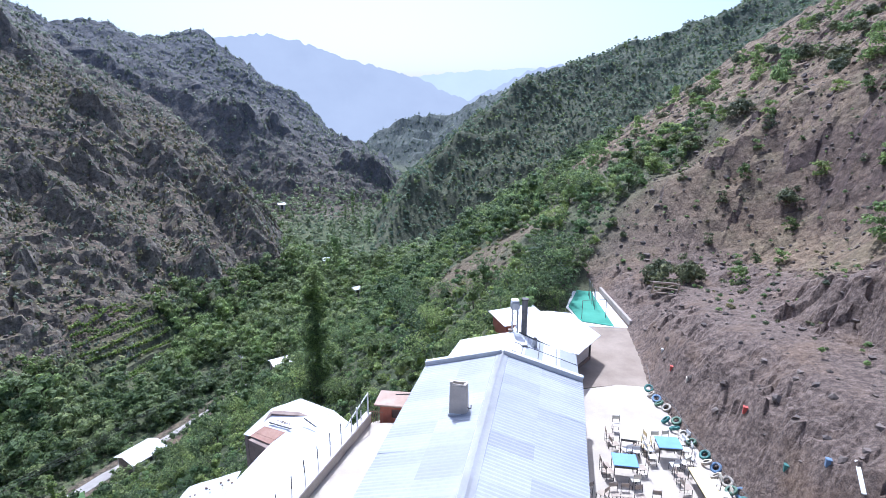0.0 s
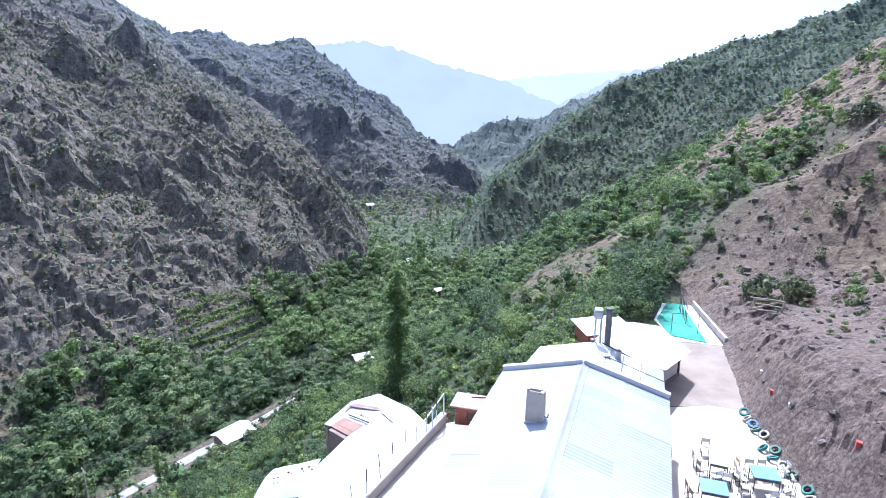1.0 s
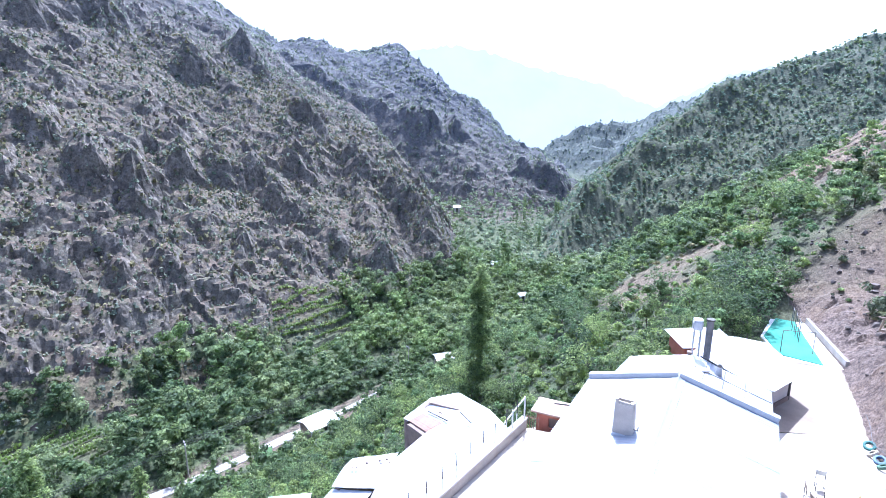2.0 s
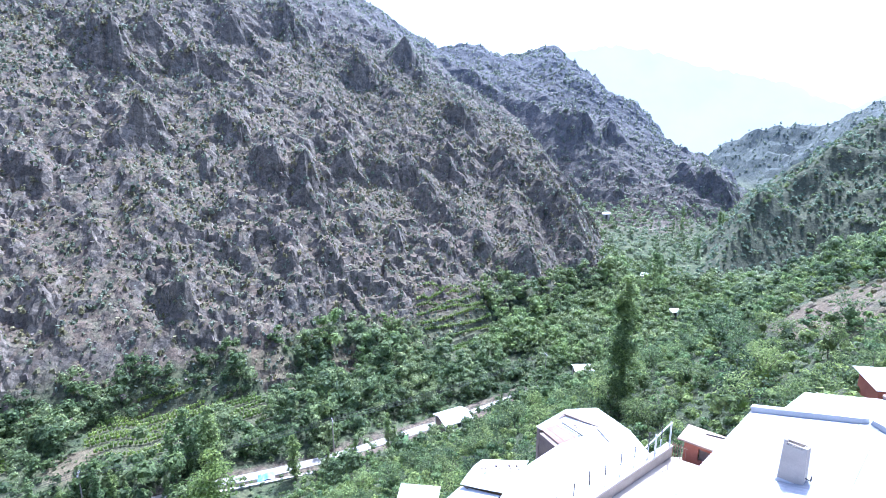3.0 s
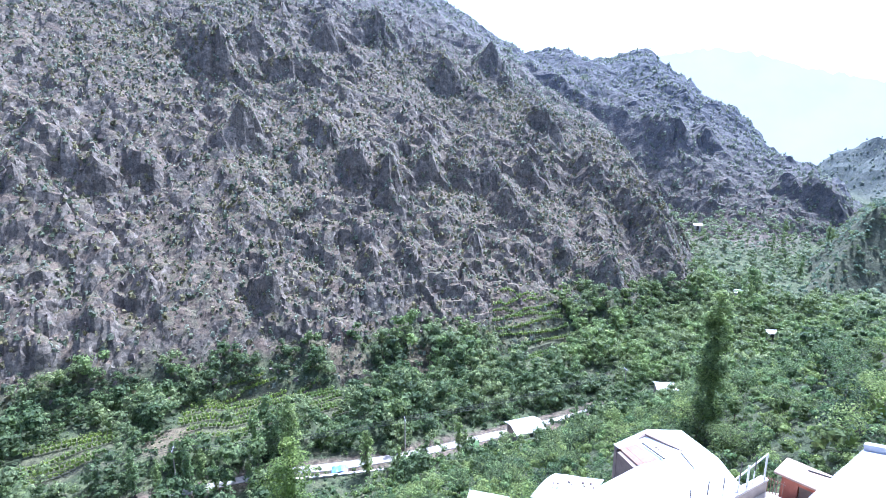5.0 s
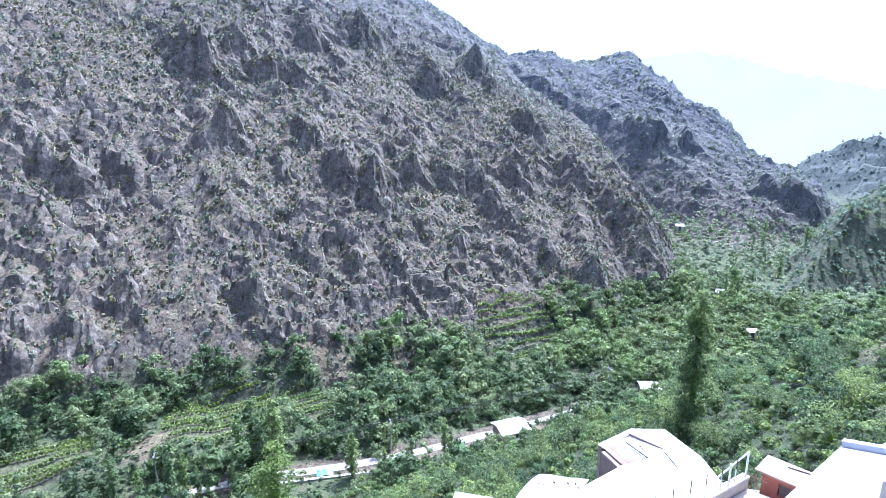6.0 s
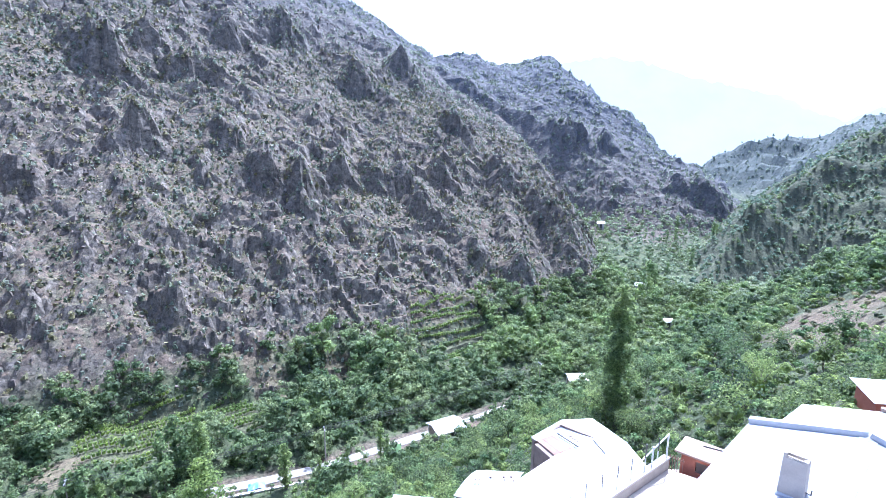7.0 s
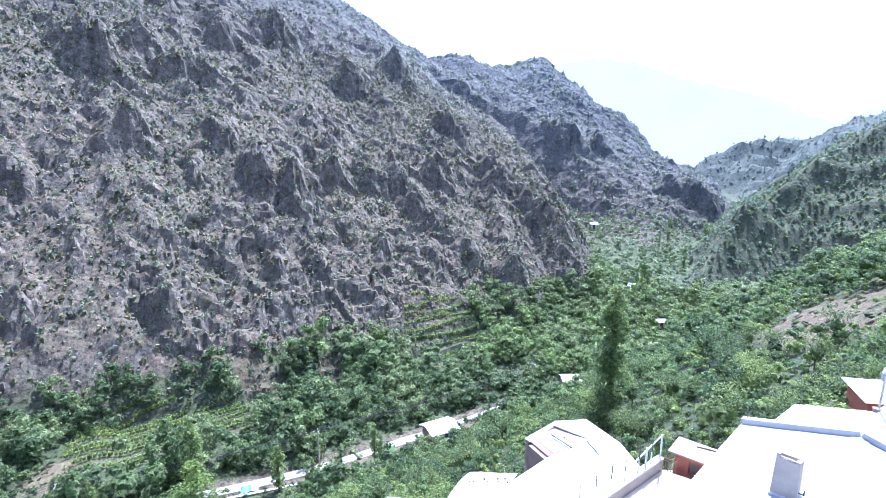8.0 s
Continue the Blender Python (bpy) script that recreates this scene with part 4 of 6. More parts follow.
def fence_posts():
    a, b = Vector((*PARAPET[1], 0.9)), Vector((*PARAPET[2], 0.9))
    d = (b - a).normalized()
    rnd = random.Random(5)
    for k in range(9):
        p = b - d * (0.75 + 0.88 * k)
        h = 1.0 + rnd.uniform(-0.1, 0.15)
        thing = empty("fence_post", Matrix.Translation(p), "thin iron post with a whitewashed foot on the parapet", "post", "posts along the parapet")
        lean = Vector((rnd.uniform(-0.03, 0.03), rnd.uniform(-0.03, 0.03), 0))
        part("foot", rod((0, 0, 0), lean * 0.5 + Vector((0, 0, h * 0.5)), 0.022), WHITE_PAINT, thing)
        part("tip", rod(lean * 0.5 + Vector((0, 0, h * 0.5)), lean + Vector((0, 0, h)), 0.02), DARK_METAL, thing)
    rail = empty("handrail", Matrix.Translation((0, 0, 0)), "white painted steel handrail at the parapet's end", "handrail")
    for x, y, h in ((-3.75, 20.7, 1.75), (-3.4, 21.6, 1.95)):
        part("post", rod((x, y, 0.9), (x, y, h), 0.035, 8), WHITE_PAINT, rail)
    part("rail", rod((-4.15, 20.0, 1.2), (-3.4, 21.6, 1.92), 0.03, 8), WHITE_PAINT, rail)
    gate = empty("picket_gate", pose(-3.38, 22.0, 0.03, 0, 0, -8), "low rusty iron picket gate", "gate")
    for k in range(6):
        part("picket", rod((0.06 + 0.1 * k, 0, 0.02), (0.06 + 0.1 * k, 0, 0.86), 0.014, 5), RUST, gate)
    for z in (0.16, 0.76):
        part("rail", rod((0, 0, z), (0.62, 0, z), 0.018, 5), RUST, gate)


fence_posts()


def red_hut():
    m = pose(-2.3, 22.9, 0.0, 0, 0, -8)
    thing = empty("red_hut", m, "small terracotta painted hut with a flat sandy roof slab", "hut")
    part("wall", box(-0.55, -0.45, -0.75, 0.3, 0, 0.98), RED_WALL, thing)
    part("wall", box(0.85, 0.95, -0.75, 0.3, 0, 0.98), RED_WALL, thing)
    part("wall", box(-0.45, 0.85, 0.2, 0.3, 0, 0.98), RED_WALL, thing)
    part("wall", box(-0.45, -0.02, -0.75, -0.65, 0, 0.98), RED_WALL, thing)
    part("lintel", box(-0.02, 0.85, -0.75, -0.65, 0.8, 0.98), RED_WALL, thing)
    part("shutter", box(0.0, 0.85, -0.66, -0.60, 0.3, 0.8), BRICK_BROWN, thing, "dark brown shutter")
    part("wall", box(-0.02, 0.85, -0.75, -0.65, 0, 0.3), RED_WALL, thing)
    part("roof_slab", box(-0.8, 1.2, -0.9, 0.45, 0.98, 1.07, None, 0.02), SANDY, thing, "sandy cement slab")
    pipe = empty("loose_pipe", m @ pose(0.1, 0.1, 1.095, 0, 0, 8), "short dark pipe lying on the hut roof", "pipe")
    part("tube", rod((-0.1, 0, 0), (0.75, 0.06, 0), 0.025), DARK_METAL, pipe)


red_hut()


# ---- the white-roofed house below the terrace ----
def white_house():
    thing = empty("white_house", pose(0, 0, 0), "old stone house with whitewashed sheet roofs and a rusty patch", "house")
    A, B, C, D = (-9.76, 23.21, -1.2), (-8.66, 24.3, -0.45), (-7.39, 25.1, -0.35), (-5.4, 23.9, -0.35)
    E, F, K, J = (-3.75, 21.9, -0.25), (-5.55, 15.6, -0.25), (-8.87, 19.15, -1.0), (-8.12, 22.11, -1.0)
    H, I, G = (-8.58, 23.56, -0.80), (-7.39, 22.98, -0.74), (-9.33, 22.91, -1.1)
    sheet("roof_sheet", (K, (-8.3, 14.6, -0.9), F, E), 6, 6, 0, 0.03, WHITE_SHEET, thing, 0.015, "white sheet roof")
    sheet("roof_sheet", (J, K, E, D), 8, 8, 0, 0.03, WHITE_SHEET, thing, 0.015, "white sheet roof")
    sheet("roof_sheet", (Vector(J) + Vector((0, 0, 0.012)), Vector(I) + Vector((0, 0, 0.012)), Vector(D) + Vector((0, 0, 0.012)), Vector((-6.76, 23.0, -0.663))), 4, 4, 0, 0.01, WHITE_SHEET, thing, 0.0, "white sheet roof")
    up = Vector((0, 0, 0.02))
    sheet("roof_sheet", (Vector(A) + up, Vector(G) + up, Vector(H) + up, Vector(B) + up), 5, 5, 0, 0.03, WHITE_SHEET, thing, 0.01, "white sheet roof")
    sheet("roof_sheet", (Vector(H) + up, Vector(I) + up, Vector(C) + up, Vector(B) + up), 5, 5, 0, 0.03, WHITE_SHEET, thing, 0.01, "white sheet roof")
    sheet("roof_sheet", (Vector(I) + up, Vector(D) + up, Vector(D) + up * 1.2, Vector(C) + up), 4, 4, 0, 0.03, WHITE_SHEET, thing, 0.01, "white sheet roof")
    rust = [Vector(v) for v in (G, J, I, H)]
    for k in range(4):
        f, g = k / 4, (k + 1) / 4 + 0.02
        lift = Vector((0, 0, 0.02 + 0.012 * (k % 2)))
        sheet("rusty_sheet", (rust[0].lerp(rust[3], f) + lift, rust[1].lerp(rust[2], f) + lift, rust[1].lerp(rust[2], g) + lift, rust[0].lerp(rust[3], g) + lift), 4, 2, 0, 0.012, RUST if k < 3 else WHITE_SHEET, thing, 0.015, "rust-stained pinkish sheet")
    wall_between("wall", (-9.25, 22.8), (-8.1, 22.0), -6.0, -1.14, 0.3, BRICK_BROWN, thing, "dark stone wall", -1.05)
    wall_between("wall", (-9.6, 23.1), (-8.6, 24.1), -6.5, -1.25, 0.3, BRICK_BROWN, thing, "dark stone wall", -0.5)
    wall_between("wall", (-8.0, 22.1), (-8.65, 19.3), -6.0, -1.06, 0.3, BRICK_BROWN, thing, "dark stone wall")
    wall_between("wall", (-8.6, 24.1), (-5.3, 23.7), -6.0, -0.5, 0.3, BRICK_BROWN, thing, "dark stone wall")
    # weathered planks under the front edge
    a, b = Vector((-8.72, 19.0, -1.1)), Vector((-8.2, 14.9, -1.0))
    for k in range(9):
        z = -1.2 - 0.2 * k
        bm = bmesh.new()
        d = (b - a).normalized()
        m = Matrix.Translation(a + Vector((0, 0, z + 1.1))) @ d.to_track_quat("X", "Z").to_matrix().to_4x4()
        add_box(bm, 0, 4.0, -0.03, 0.03, -0.085, 0.085, m, 0.008)
        part("plank", bm, WOOD, thing, "weathered horizontal plank")
    bars = empty("roof_batten", pose(0, 0, 0), "dark loose battens lying on the white roof", "batten")
    lift = Vector((0, 0, 0.1))
    part("bar", rod(Vector(H) + lift + Vector((0.05, -0.1, 0)), Vector(I) + lift + Vector((0.1, -0.15, 0)), 0.035), DARK_METAL, bars)
    part("bar", rod(Vector(H) + lift + Vector((0.5, 0.15, 0)), Vector(H) + lift + Vector((0.9, -0.1, 0)), 0.03), DARK_METAL, bars)
    part("bar", rod((-6.75, 23.2, -0.3), (-6.0, 22.5, -0.33), 0.03), DARK_METAL, bars)
    rnd = random.Random(8)
    for k in range(7):
        p = Vector(H).lerp(Vector(I), 0.15 + 0.11 * k) + Vector((0.12, 0.22, 0.06))
        stone = empty("roof_stone", Matrix.Translation(p), "dark stone weighing down the roof sheets", "stone", "stones on the white roof")
        bm = bmesh.new()
        bmesh.ops.create_icosphere(bm, subdivisions=1, radius=rnd.uniform(0.05, 0.09))
        for v in bm.verts:
            v.co *= rnd.uniform(0.7, 1.2)
        part("lump", bm, BRICK_BROWN, stone)


white_house()


def lower_roofs():
    thing = empty("low_barn", pose(0, 0, 0), "low barn with a rounded whitewashed roof", "barn")
    sheet("roof_sheet", ((-12.95, 21.3, -4.6), (-12.65, 23.03, -4.0), (-10.4, 24.0, -3.8), (-10.4, 21.9, -4.5)), 10, 8, 0.18, 0.03, WHITE_SHEET, thing, 0.05, "bulging white sheet roof")
    sheet("roof_sheet", ((-13.6, 19.6, -5.4), (-12.95, 21.4, -4.75), (-10.9, 21.8, -4.7), (-11.4, 19.6, -5.3)), 8, 8, 0.03, 0.03, WHITE_SHEET, thing, 0.02, "white sheet roof")
    wall_between("wall", (-12.7, 21.4), (-12.4, 22.9), -8.5, -4.65, 0.25, BRICK_BROWN, thing, "", -4.1)
    wall_between("wall", (-13.3, 19.8), (-12.7, 21.4), -9, -5.4, 0.25, BRICK_BROWN, thing, "", -4.8)
    wall_between("wall", (-12.4, 22.9), (-10.6, 23.8), -8.5, -4.1, 0.25, BRICK_BROWN, thing, "", -3.95)
    rnd = random.Random(4)
    for k in range(9):
        stone = empty("roof_stone", pose(-12.2 + 0.2 * k + rnd.uniform(-0.1, 0.1), 22.5 + 0.1 * k + rnd.uniform(-0.25, 0.25), -4.0 + 0.02 * k + 0.02), "dark stone weighing down the barn roof", "stone", "stones on the barn roof")
        bm = bmesh.new()
        bmesh.ops.create_icosphere(bm, subdivisions=1, radius=rnd.uniform(0.04, 0.075))
        part("lump", bm, BRICK_BROWN, stone)
    hut = empty("goat_shed", pose(-15.2, 20.6, -6.0, 0, 0, 25), "tiny shed with a pale sheet roof among bushes", "shed")
    part("wall", box(-0.9, 0.9, -0.9, 0.9, -4.0, -0.25), BRICK_BROWN, hut)
    sheet("roof", ((-1.1, -1.2, -0.3), (1.1, -1.2, -0.2), (1.1, 1.1, 0.1), (-1.1, 1.1, 0.05)), 3, 3, 0, 0.03, WHITE_SHEET, hut)


lower_roofs()


# ---- the road in the valley, and what stands by it ----
def build_road():
    ys = np.arange(-60, 112, 1.5)
    xs = np.interp(ys, ROAD_Y, ROAD_X)
    for _ in range(4):
        xs[1:-1] = (xs[:-2] + 2 * xs[1:-1] + xs[2:]) / 4
    side = np.stack([np.gradient(ys), -np.gradient(xs)], -1)
    side /= np.linalg.norm(side, axis=1)[:, None]
    half = np.where(ys < 80, 0.95, 0.65) + 0.5 * (fbm(ys, ys * 0, 14, 2, 91) - 0.5)
    rows = []
    for f, z in ((-1.15, -0.3), (-1, 0.10), (0, 0.16), (1, 0.10), (1.15, -0.3)):
        rows.append(np.stack([xs + side[:, 0] * half * f, ys + side[:, 1] * half * f, ys * 0 + ROAD_Z + z], -1))
    n, i = len(ys), np.arange(len(ys) - 1)
    quads = np.concatenate([np.stack([k * n + i, k * n + i + 1, (k + 1) * n + i + 1, (k + 1) * n + i], -1) for k in range(4)])
    ob = link_mesh("road", soup("road", np.concatenate(rows), quads), ROAD)
    tagged(ob, "pale dusty gravel road along the valley floor", "road", kind="structure")


build_road()


def valley_house(x, y, z, turn, w, d, h, name, label, rise=0.9):
    thing = empty(name, pose(x, y, z, 0, 0, turn), label, "house")
    t = 0.25
    part("wall", box(-w / 2, w / 2, -d / 2, -d / 2 + t, -2, h), PLASTER, thing)
    part("wall", box(-w / 2, w / 2, d / 2 - t, d / 2, -2, h), PLASTER, thing)
    part("wall", box(-w / 2, -w / 2 + t, -d / 2 + t, d / 2 - t, -2, h), BRICK_BROWN, thing)
    part("wall", box(w / 2 - t, w / 2, -d / 2 + t, d / 2 - t, -2, h), BRICK_BROWN, thing)
    part("door", box(-0.5, 0.5, -d / 2 - 0.04, -d / 2 + 0.02, 0, 2.0), DARK_METAL, thing)
    for s in (-1, 1):
        sheet("roof_slope", ((-w / 2 - 0.4, 0, h + rise), (w / 2 + 0.4, 0, h + rise), (w / 2 + 0.4, s * (d / 2 + 0.4), h - 0.1), (-w / 2 - 0.4, s * (d / 2 + 0.4), h - 0.1)), 4, 3, 0, 0.04, WHITE_SHEET, thing)
    for s in (-1, 1):
        bm = bmesh.new()
        pts = [(s * (w / 2 - t), -d / 2, h), (s * (w / 2 - t), d / 2, h), (s * (w / 2 - t), 0, h + rise - 0.05)]
        f = bm.faces.new([bm.verts.new(p) for p in pts])
        bmesh.ops.solidify(bm, geom=[f], thickness=0.2 * s)
        part("gable", bm, BRICK_BROWN, thing)
    return thing


valley_house(-52.0, 81.6, -45.3, 62, 5.6, 4.4, 2.6, "roadside_shed", "shed with a white gabled metal roof beside the gravel road", 0.7)
valley_house(-38.5, 117.5, -45.6, 35, 4.0, 3.2, 2.4, "valley_shed", "small shed with a pale metal roof among the trees", 0.5)
valley_house(-46, 206, -45.0, 20, 2.8, 2.4, 2.2, "far_cottage", "small white cottage among the trees up the valley", 0.8)
valley_house(-29.4, 173.5, -46.0, 40, 2.4, 2.2, 2.0, "far_cottage", "small whitewashed cottage beside the stream", 0.7)
valley_house(-81, 268.5, -33.8, 25, 3.0, 2.6, 2.4, "far_cottage", "small pale cottage at the head of the side valley", 0.7)
slab("field_green", [(-58.5, 71.0), (-56.4, 73.0), (-51.4, 65.6), (-54.4, 63.8)], -46.4, -43.9, FIELD, "small bright green plot below the road", "field")


def road_wall():
    thing = empty("retaining_wall", pose(0, 0, 0), "long grey cement retaining wall below the road", "wall")
    a, b = Vector((-74.5, 43.5)), Vector((-64.6, 56.6))
    for k in range(6):
        p, q = a.lerp(b, k / 6), a.lerp(b, (k + 1) / 6 - 0.004)
        wall_between("wall_panel", p, q, -50, -45.5, 0.4, CEMENT, thing)
    wall_between("coping", a, b, -45.49, -45.38, 0.5, PLASTER, thing)
    tarp = empty("tarpaulin", pose(-70.2, 51.2, -45.75, 0, 0, 50), "crumpled pale blue tarpaulin beside the road", "tarpaulin")
    sheet("cloth", ((-1.4, -0.7, 0.1), (1.4, -0.7, 0.15), (1.4, 0.8, 0.5), (-1.4, 0.8, 0.4)), 10, 8, 0.3, 0.02, BLUE_TOP, tarp, 0.25)
    tarp = empty("tarpaulin", pose(-55.2, 68.0, -44.9, 0, 0, 50), "small blue tarpaulin beside the field", "tarpaulin")
    sheet("cloth", ((-0.8, -0.5, 0.1), (0.8, -0.5, 0.15), (0.8, 0.5, 0.4), (-0.8, 0.5, 0.3)), 8, 6, 0.2, 0.02, BLUE_TOP, tarp, 0.2)


road_wall()


def power_line():
    spots = [(-104, 2), (-88.2, 30.6), (-66.6, 63.6), (-45.6, 112)]
    tops = []
    for x, y in spots:
        z = -46.2
        thing = empty("utility_pole", pose(x, y, z), "slim grey utility pole with a crossarm", "pole", "poles along the road")
        part("shaft", rod((0, 0, -0.6), (0, 0, 7.0), 0.14, 8, 0.09), CEMENT, thing)
        arm = part("crossarm", box(-0.8, 0.8, -0.06, 0.06, 6.5, 6.62, pose(0, 0, 0, 0, 0, -35)), GREY_METAL, thing)
        for k in (-0.7, 0, 0.7):
            p = pose(0, 0, 0, 0, 0, -35) @ Vector((k, 0, 6.74))
            part("insulator", rod(p - Vector((0, 0, 0.13)), p + Vector((0, 0, 0.08)), 0.05, 6), WHITE_PAINT, arm)
        tops.append([Vector((x, y, z)) + (pose(0, 0, 0, 0, 0, -35) @ Vector((k, 0, 6.8))) for k in (-0.7, 0, 0.7)])
    for p, q in zip(tops, tops[1:]):
        for a, b in zip(p, q):
            pts = np.array([a.lerp(b, f / 10) - Vector((0, 0, 1.2 * 4 * (f / 10) * (1 - f / 10))) for f in range(11)])
            side = np.array((b - a).cross(Vector((0, 0, 1))).normalized()) * 0.03
            ring = np.array([side, (0, 0, 0.03), -side, (0, 0, -0.03)])
            k = np.arange(10)[:, None] * 4 + np.arange(4)
            turn = np.arange(10)[:, None] * 4 + np.roll(np.arange(4), -1)
            quads = np.stack([k, turn, turn + 4, k + 4], -1).reshape(-1, 4)
            tagged(link_mesh("power_cable", soup("power_cable", (pts[:, None] + ring).reshape(-1, 3), quads), DARK_METAL), "thin dark overhead cable slung between poles", "cable", "cables along the road")


power_line()


# ---- trees and scrub ----
def leaves(rnd, centres, radii, count, size, flat=0.5, sides=4):
    """Bent leaf clumps on the shells of many small rounded masses: verts and quads."""
    which = rnd.choice(len(centres), count, p=(radii ** 2).sum(1) / (radii ** 2).sum())
    way = rnd.normal(size=(count, 3))
    way[:, 2] = np.where(way[:, 2] < -0.3, -way[:, 2] * 0.6, way[:, 2])
    way /= np.linalg.norm(way, axis=1)[:, None]
    depth = rnd.uniform(0.55, 1.08, (count, 1))
    at = centres[which] + way * radii[which] * depth
    up = way * flat + rnd.normal(size=(count, 3)) * (1 - flat) + [0, 0, 0.6 * (flat < 0.6) + 0.15]
    up /= np.linalg.norm(up, axis=1)[:, None]
    u = np.cross(up, rnd.normal(size=(count, 3)))
    u /= np.linalg.norm(u, axis=1)[:, None] + 1e-9
    v = np.cross(up, u)
    s = size * rnd.uniform(0.6, 1.35, (count, 1))
    if sides == 3:
        return np.stack([at - u * s, at + u * s * 0.8 - v * s * 0.7, at + u * s * 0.5 + v * s], 1).reshape(-1, 3), np.arange(count * 3).reshape(-1, 3)
    quad = np.stack([at - u * s, at - v * s * 0.62 + up * s * 0.16, at + u * s, at + v * s * 0.62 + up * s * 0.16], 1)
    return quad.reshape(-1, 3), np.arange(count * 4).reshape(-1, 4)


def core(rnd, centre, radii, fine=True):
    """The closed inside of a crown: a lumpy ball."""
    bm = bmesh.new()
    bmesh.ops.create_cube(bm, size=1.0)
    if fine:
        bmesh.ops.subdivide_edges(bm, edges=bm.edges[:], cuts=1, use_grid_fill=True)
    p = np.array([v.co[:] for v in bm.verts])
    f = np.array([[v.index for v in face.verts] for face in bm.faces])
    bm.free()
    p = p / np.linalg.norm(p, axis=1)[:, None] * rnd.uniform(0.72, 1.2, (len(p), 1)) * radii + centre
    return p, f


def crown_masses(rnd, kind, n):
    """Centres and radii of the masses that make a crown about one unit wide and high; its foot is at z = 0."""
    if kind == "poplar":
        h = rnd.uniform(0.08, 1.0, n)
        swell = 0.34 * np.sin(np.clip(h * 0.92 + 0.1, 0, 1) * math.pi) ** 0.6
        a = rnd.uniform(0, 2 * math.pi, n)
        d = np.sqrt(rnd.uniform(0, 1, n)) * swell * 0.62
        centres = np.stack([np.cos(a) * d, np.sin(a) * d, h], -1)
        w = 0.07 + 0.22 * swell * rnd.uniform(0.7, 1.2, n)
        radii = np.stack([w, w, w * 0.36 * rnd.uniform(0.8, 1.6, n)], -1)
    else:
        a = rnd.uniform(0, 2 * math.pi, n)
        h = rnd.uniform(0.10, 0.86, n)
        reach = 0.36 * np.sqrt(np.clip(1 - ((h - 0.42) / 0.52) ** 2, 0.03, 1))
        d = np.sqrt(rnd.uniform(0.1, 1, n)) * reach * rnd.uniform(0.7, 1.25, n)
        centres = np.stack([np.cos(a) * d, np.sin(a) * d, h], -1)
        w = rnd.uniform(0.10, 0.21, n)
        radii = np.stack([w, w, w * rnd.uniform(0.7, 0.95, n)], -1)
    return centres, radii


def trunk_mesh(rnd, height, r, forks):
    bm = bmesh.new()
    bend = Vector((rnd.uniform(-0.04, 0.04), rnd.uniform(-0.04, 0.04), 0)) * height
    top = Vector((0, 0, height * 0.55)) + bend
    add_rod(bm, (0, 0, -0.35), bend * 0.4 + Vector((0, 0, height * 0.25)), r, 7, r * 0.75)
    add_rod(bm, bend * 0.4 + Vector((0, 0, height * 0.25)), top, r * 0.75, 6, r * 0.45)
    for k in range(forks):
        a = k * 2.4 + rnd.uniform(0, 1)
        z = height * rnd.uniform(0.25, 0.5)
        s = bend * 0.6 + Vector((0, 0, z))
        add_rod(bm, s, s + Vector((math.cos(a) * height * 0.24, math.sin(a) * height * 0.24, height * 0.26)), r * 0.42, 5, r * 0.15)
    return bm


def make_tree(name, kind, seed, size, width, count, leaf, material, label, trunk_r):
    rnd = np.random.RandomState(seed)
    centres, radii = crown_masses(rnd, kind, 60 if kind == "poplar" else 38)
    scale = np.array([width, width, size])
    verts, quads = leaves(rnd, centres * scale, radii * scale, count, leaf)
    heart = [core(rnd, np.array([0, 0, h]) * scale, np.array(r) * scale) for h, r in (((0.3, (0.045, 0.045, 0.2)), (0.62, (0.045, 0.045, 0.22))) if kind == "poplar" else ((0.44, (0.13, 0.13, 0.16)),))]
    for p, f in heart:
        quads = np.concatenate([quads, f + len(verts)])
        verts = np.concatenate([verts, p])
    tree = empty(name, pose(0, 0, 0), label, "tree")
    part("trunk", trunk_mesh(random.Random(seed), size, trunk_r, 0 if kind == "poplar" else 5), BARK, tree)
    link_mesh("crown", soup("crown", verts, quads), material, tree)
    return tree


def hill_top(xs, ys):
    return land(np.asarray(xs, float), np.asarray(ys, float))


# the great poplar, and the poplars by the road: x, y, height, width
big = make_tree("poplar_tree", "poplar", 11, 13.4, 6.5, 12000, 0.12, LEAF_POPLAR, "tall slender columnar poplar standing alone on the slope", 0.2)
BIG_AT = (-12.4, 49.3)
big.matrix_basis = pose(*BIG_AT, height(*BIG_AT) - 0.2)
tagged(big, group="poplars")
slim = make_tree("poplar_tree", "poplar", 12, 9.0, 3.8, 1200, 0.17, LEAF_POPLAR, "slim columnar poplar beside the valley road", 0.16)
tagged(slim, group="poplars by the road")
wide = make_tree("poplar_tree", "poplar", 13, 9.0, 5.2, 1800, 0.18, LEAF_POPLAR, "dense dark poplar beside the valley road", 0.2)
tagged(wide, group="poplars by the road")
pale = make_tree("poplar_tree", "poplar", 14, 16.6, 13.5, 5200, 0.2, LEAF_PALE, "light green young poplar above the valley road", 0.18)
tagged(pale, group="poplars by the road")
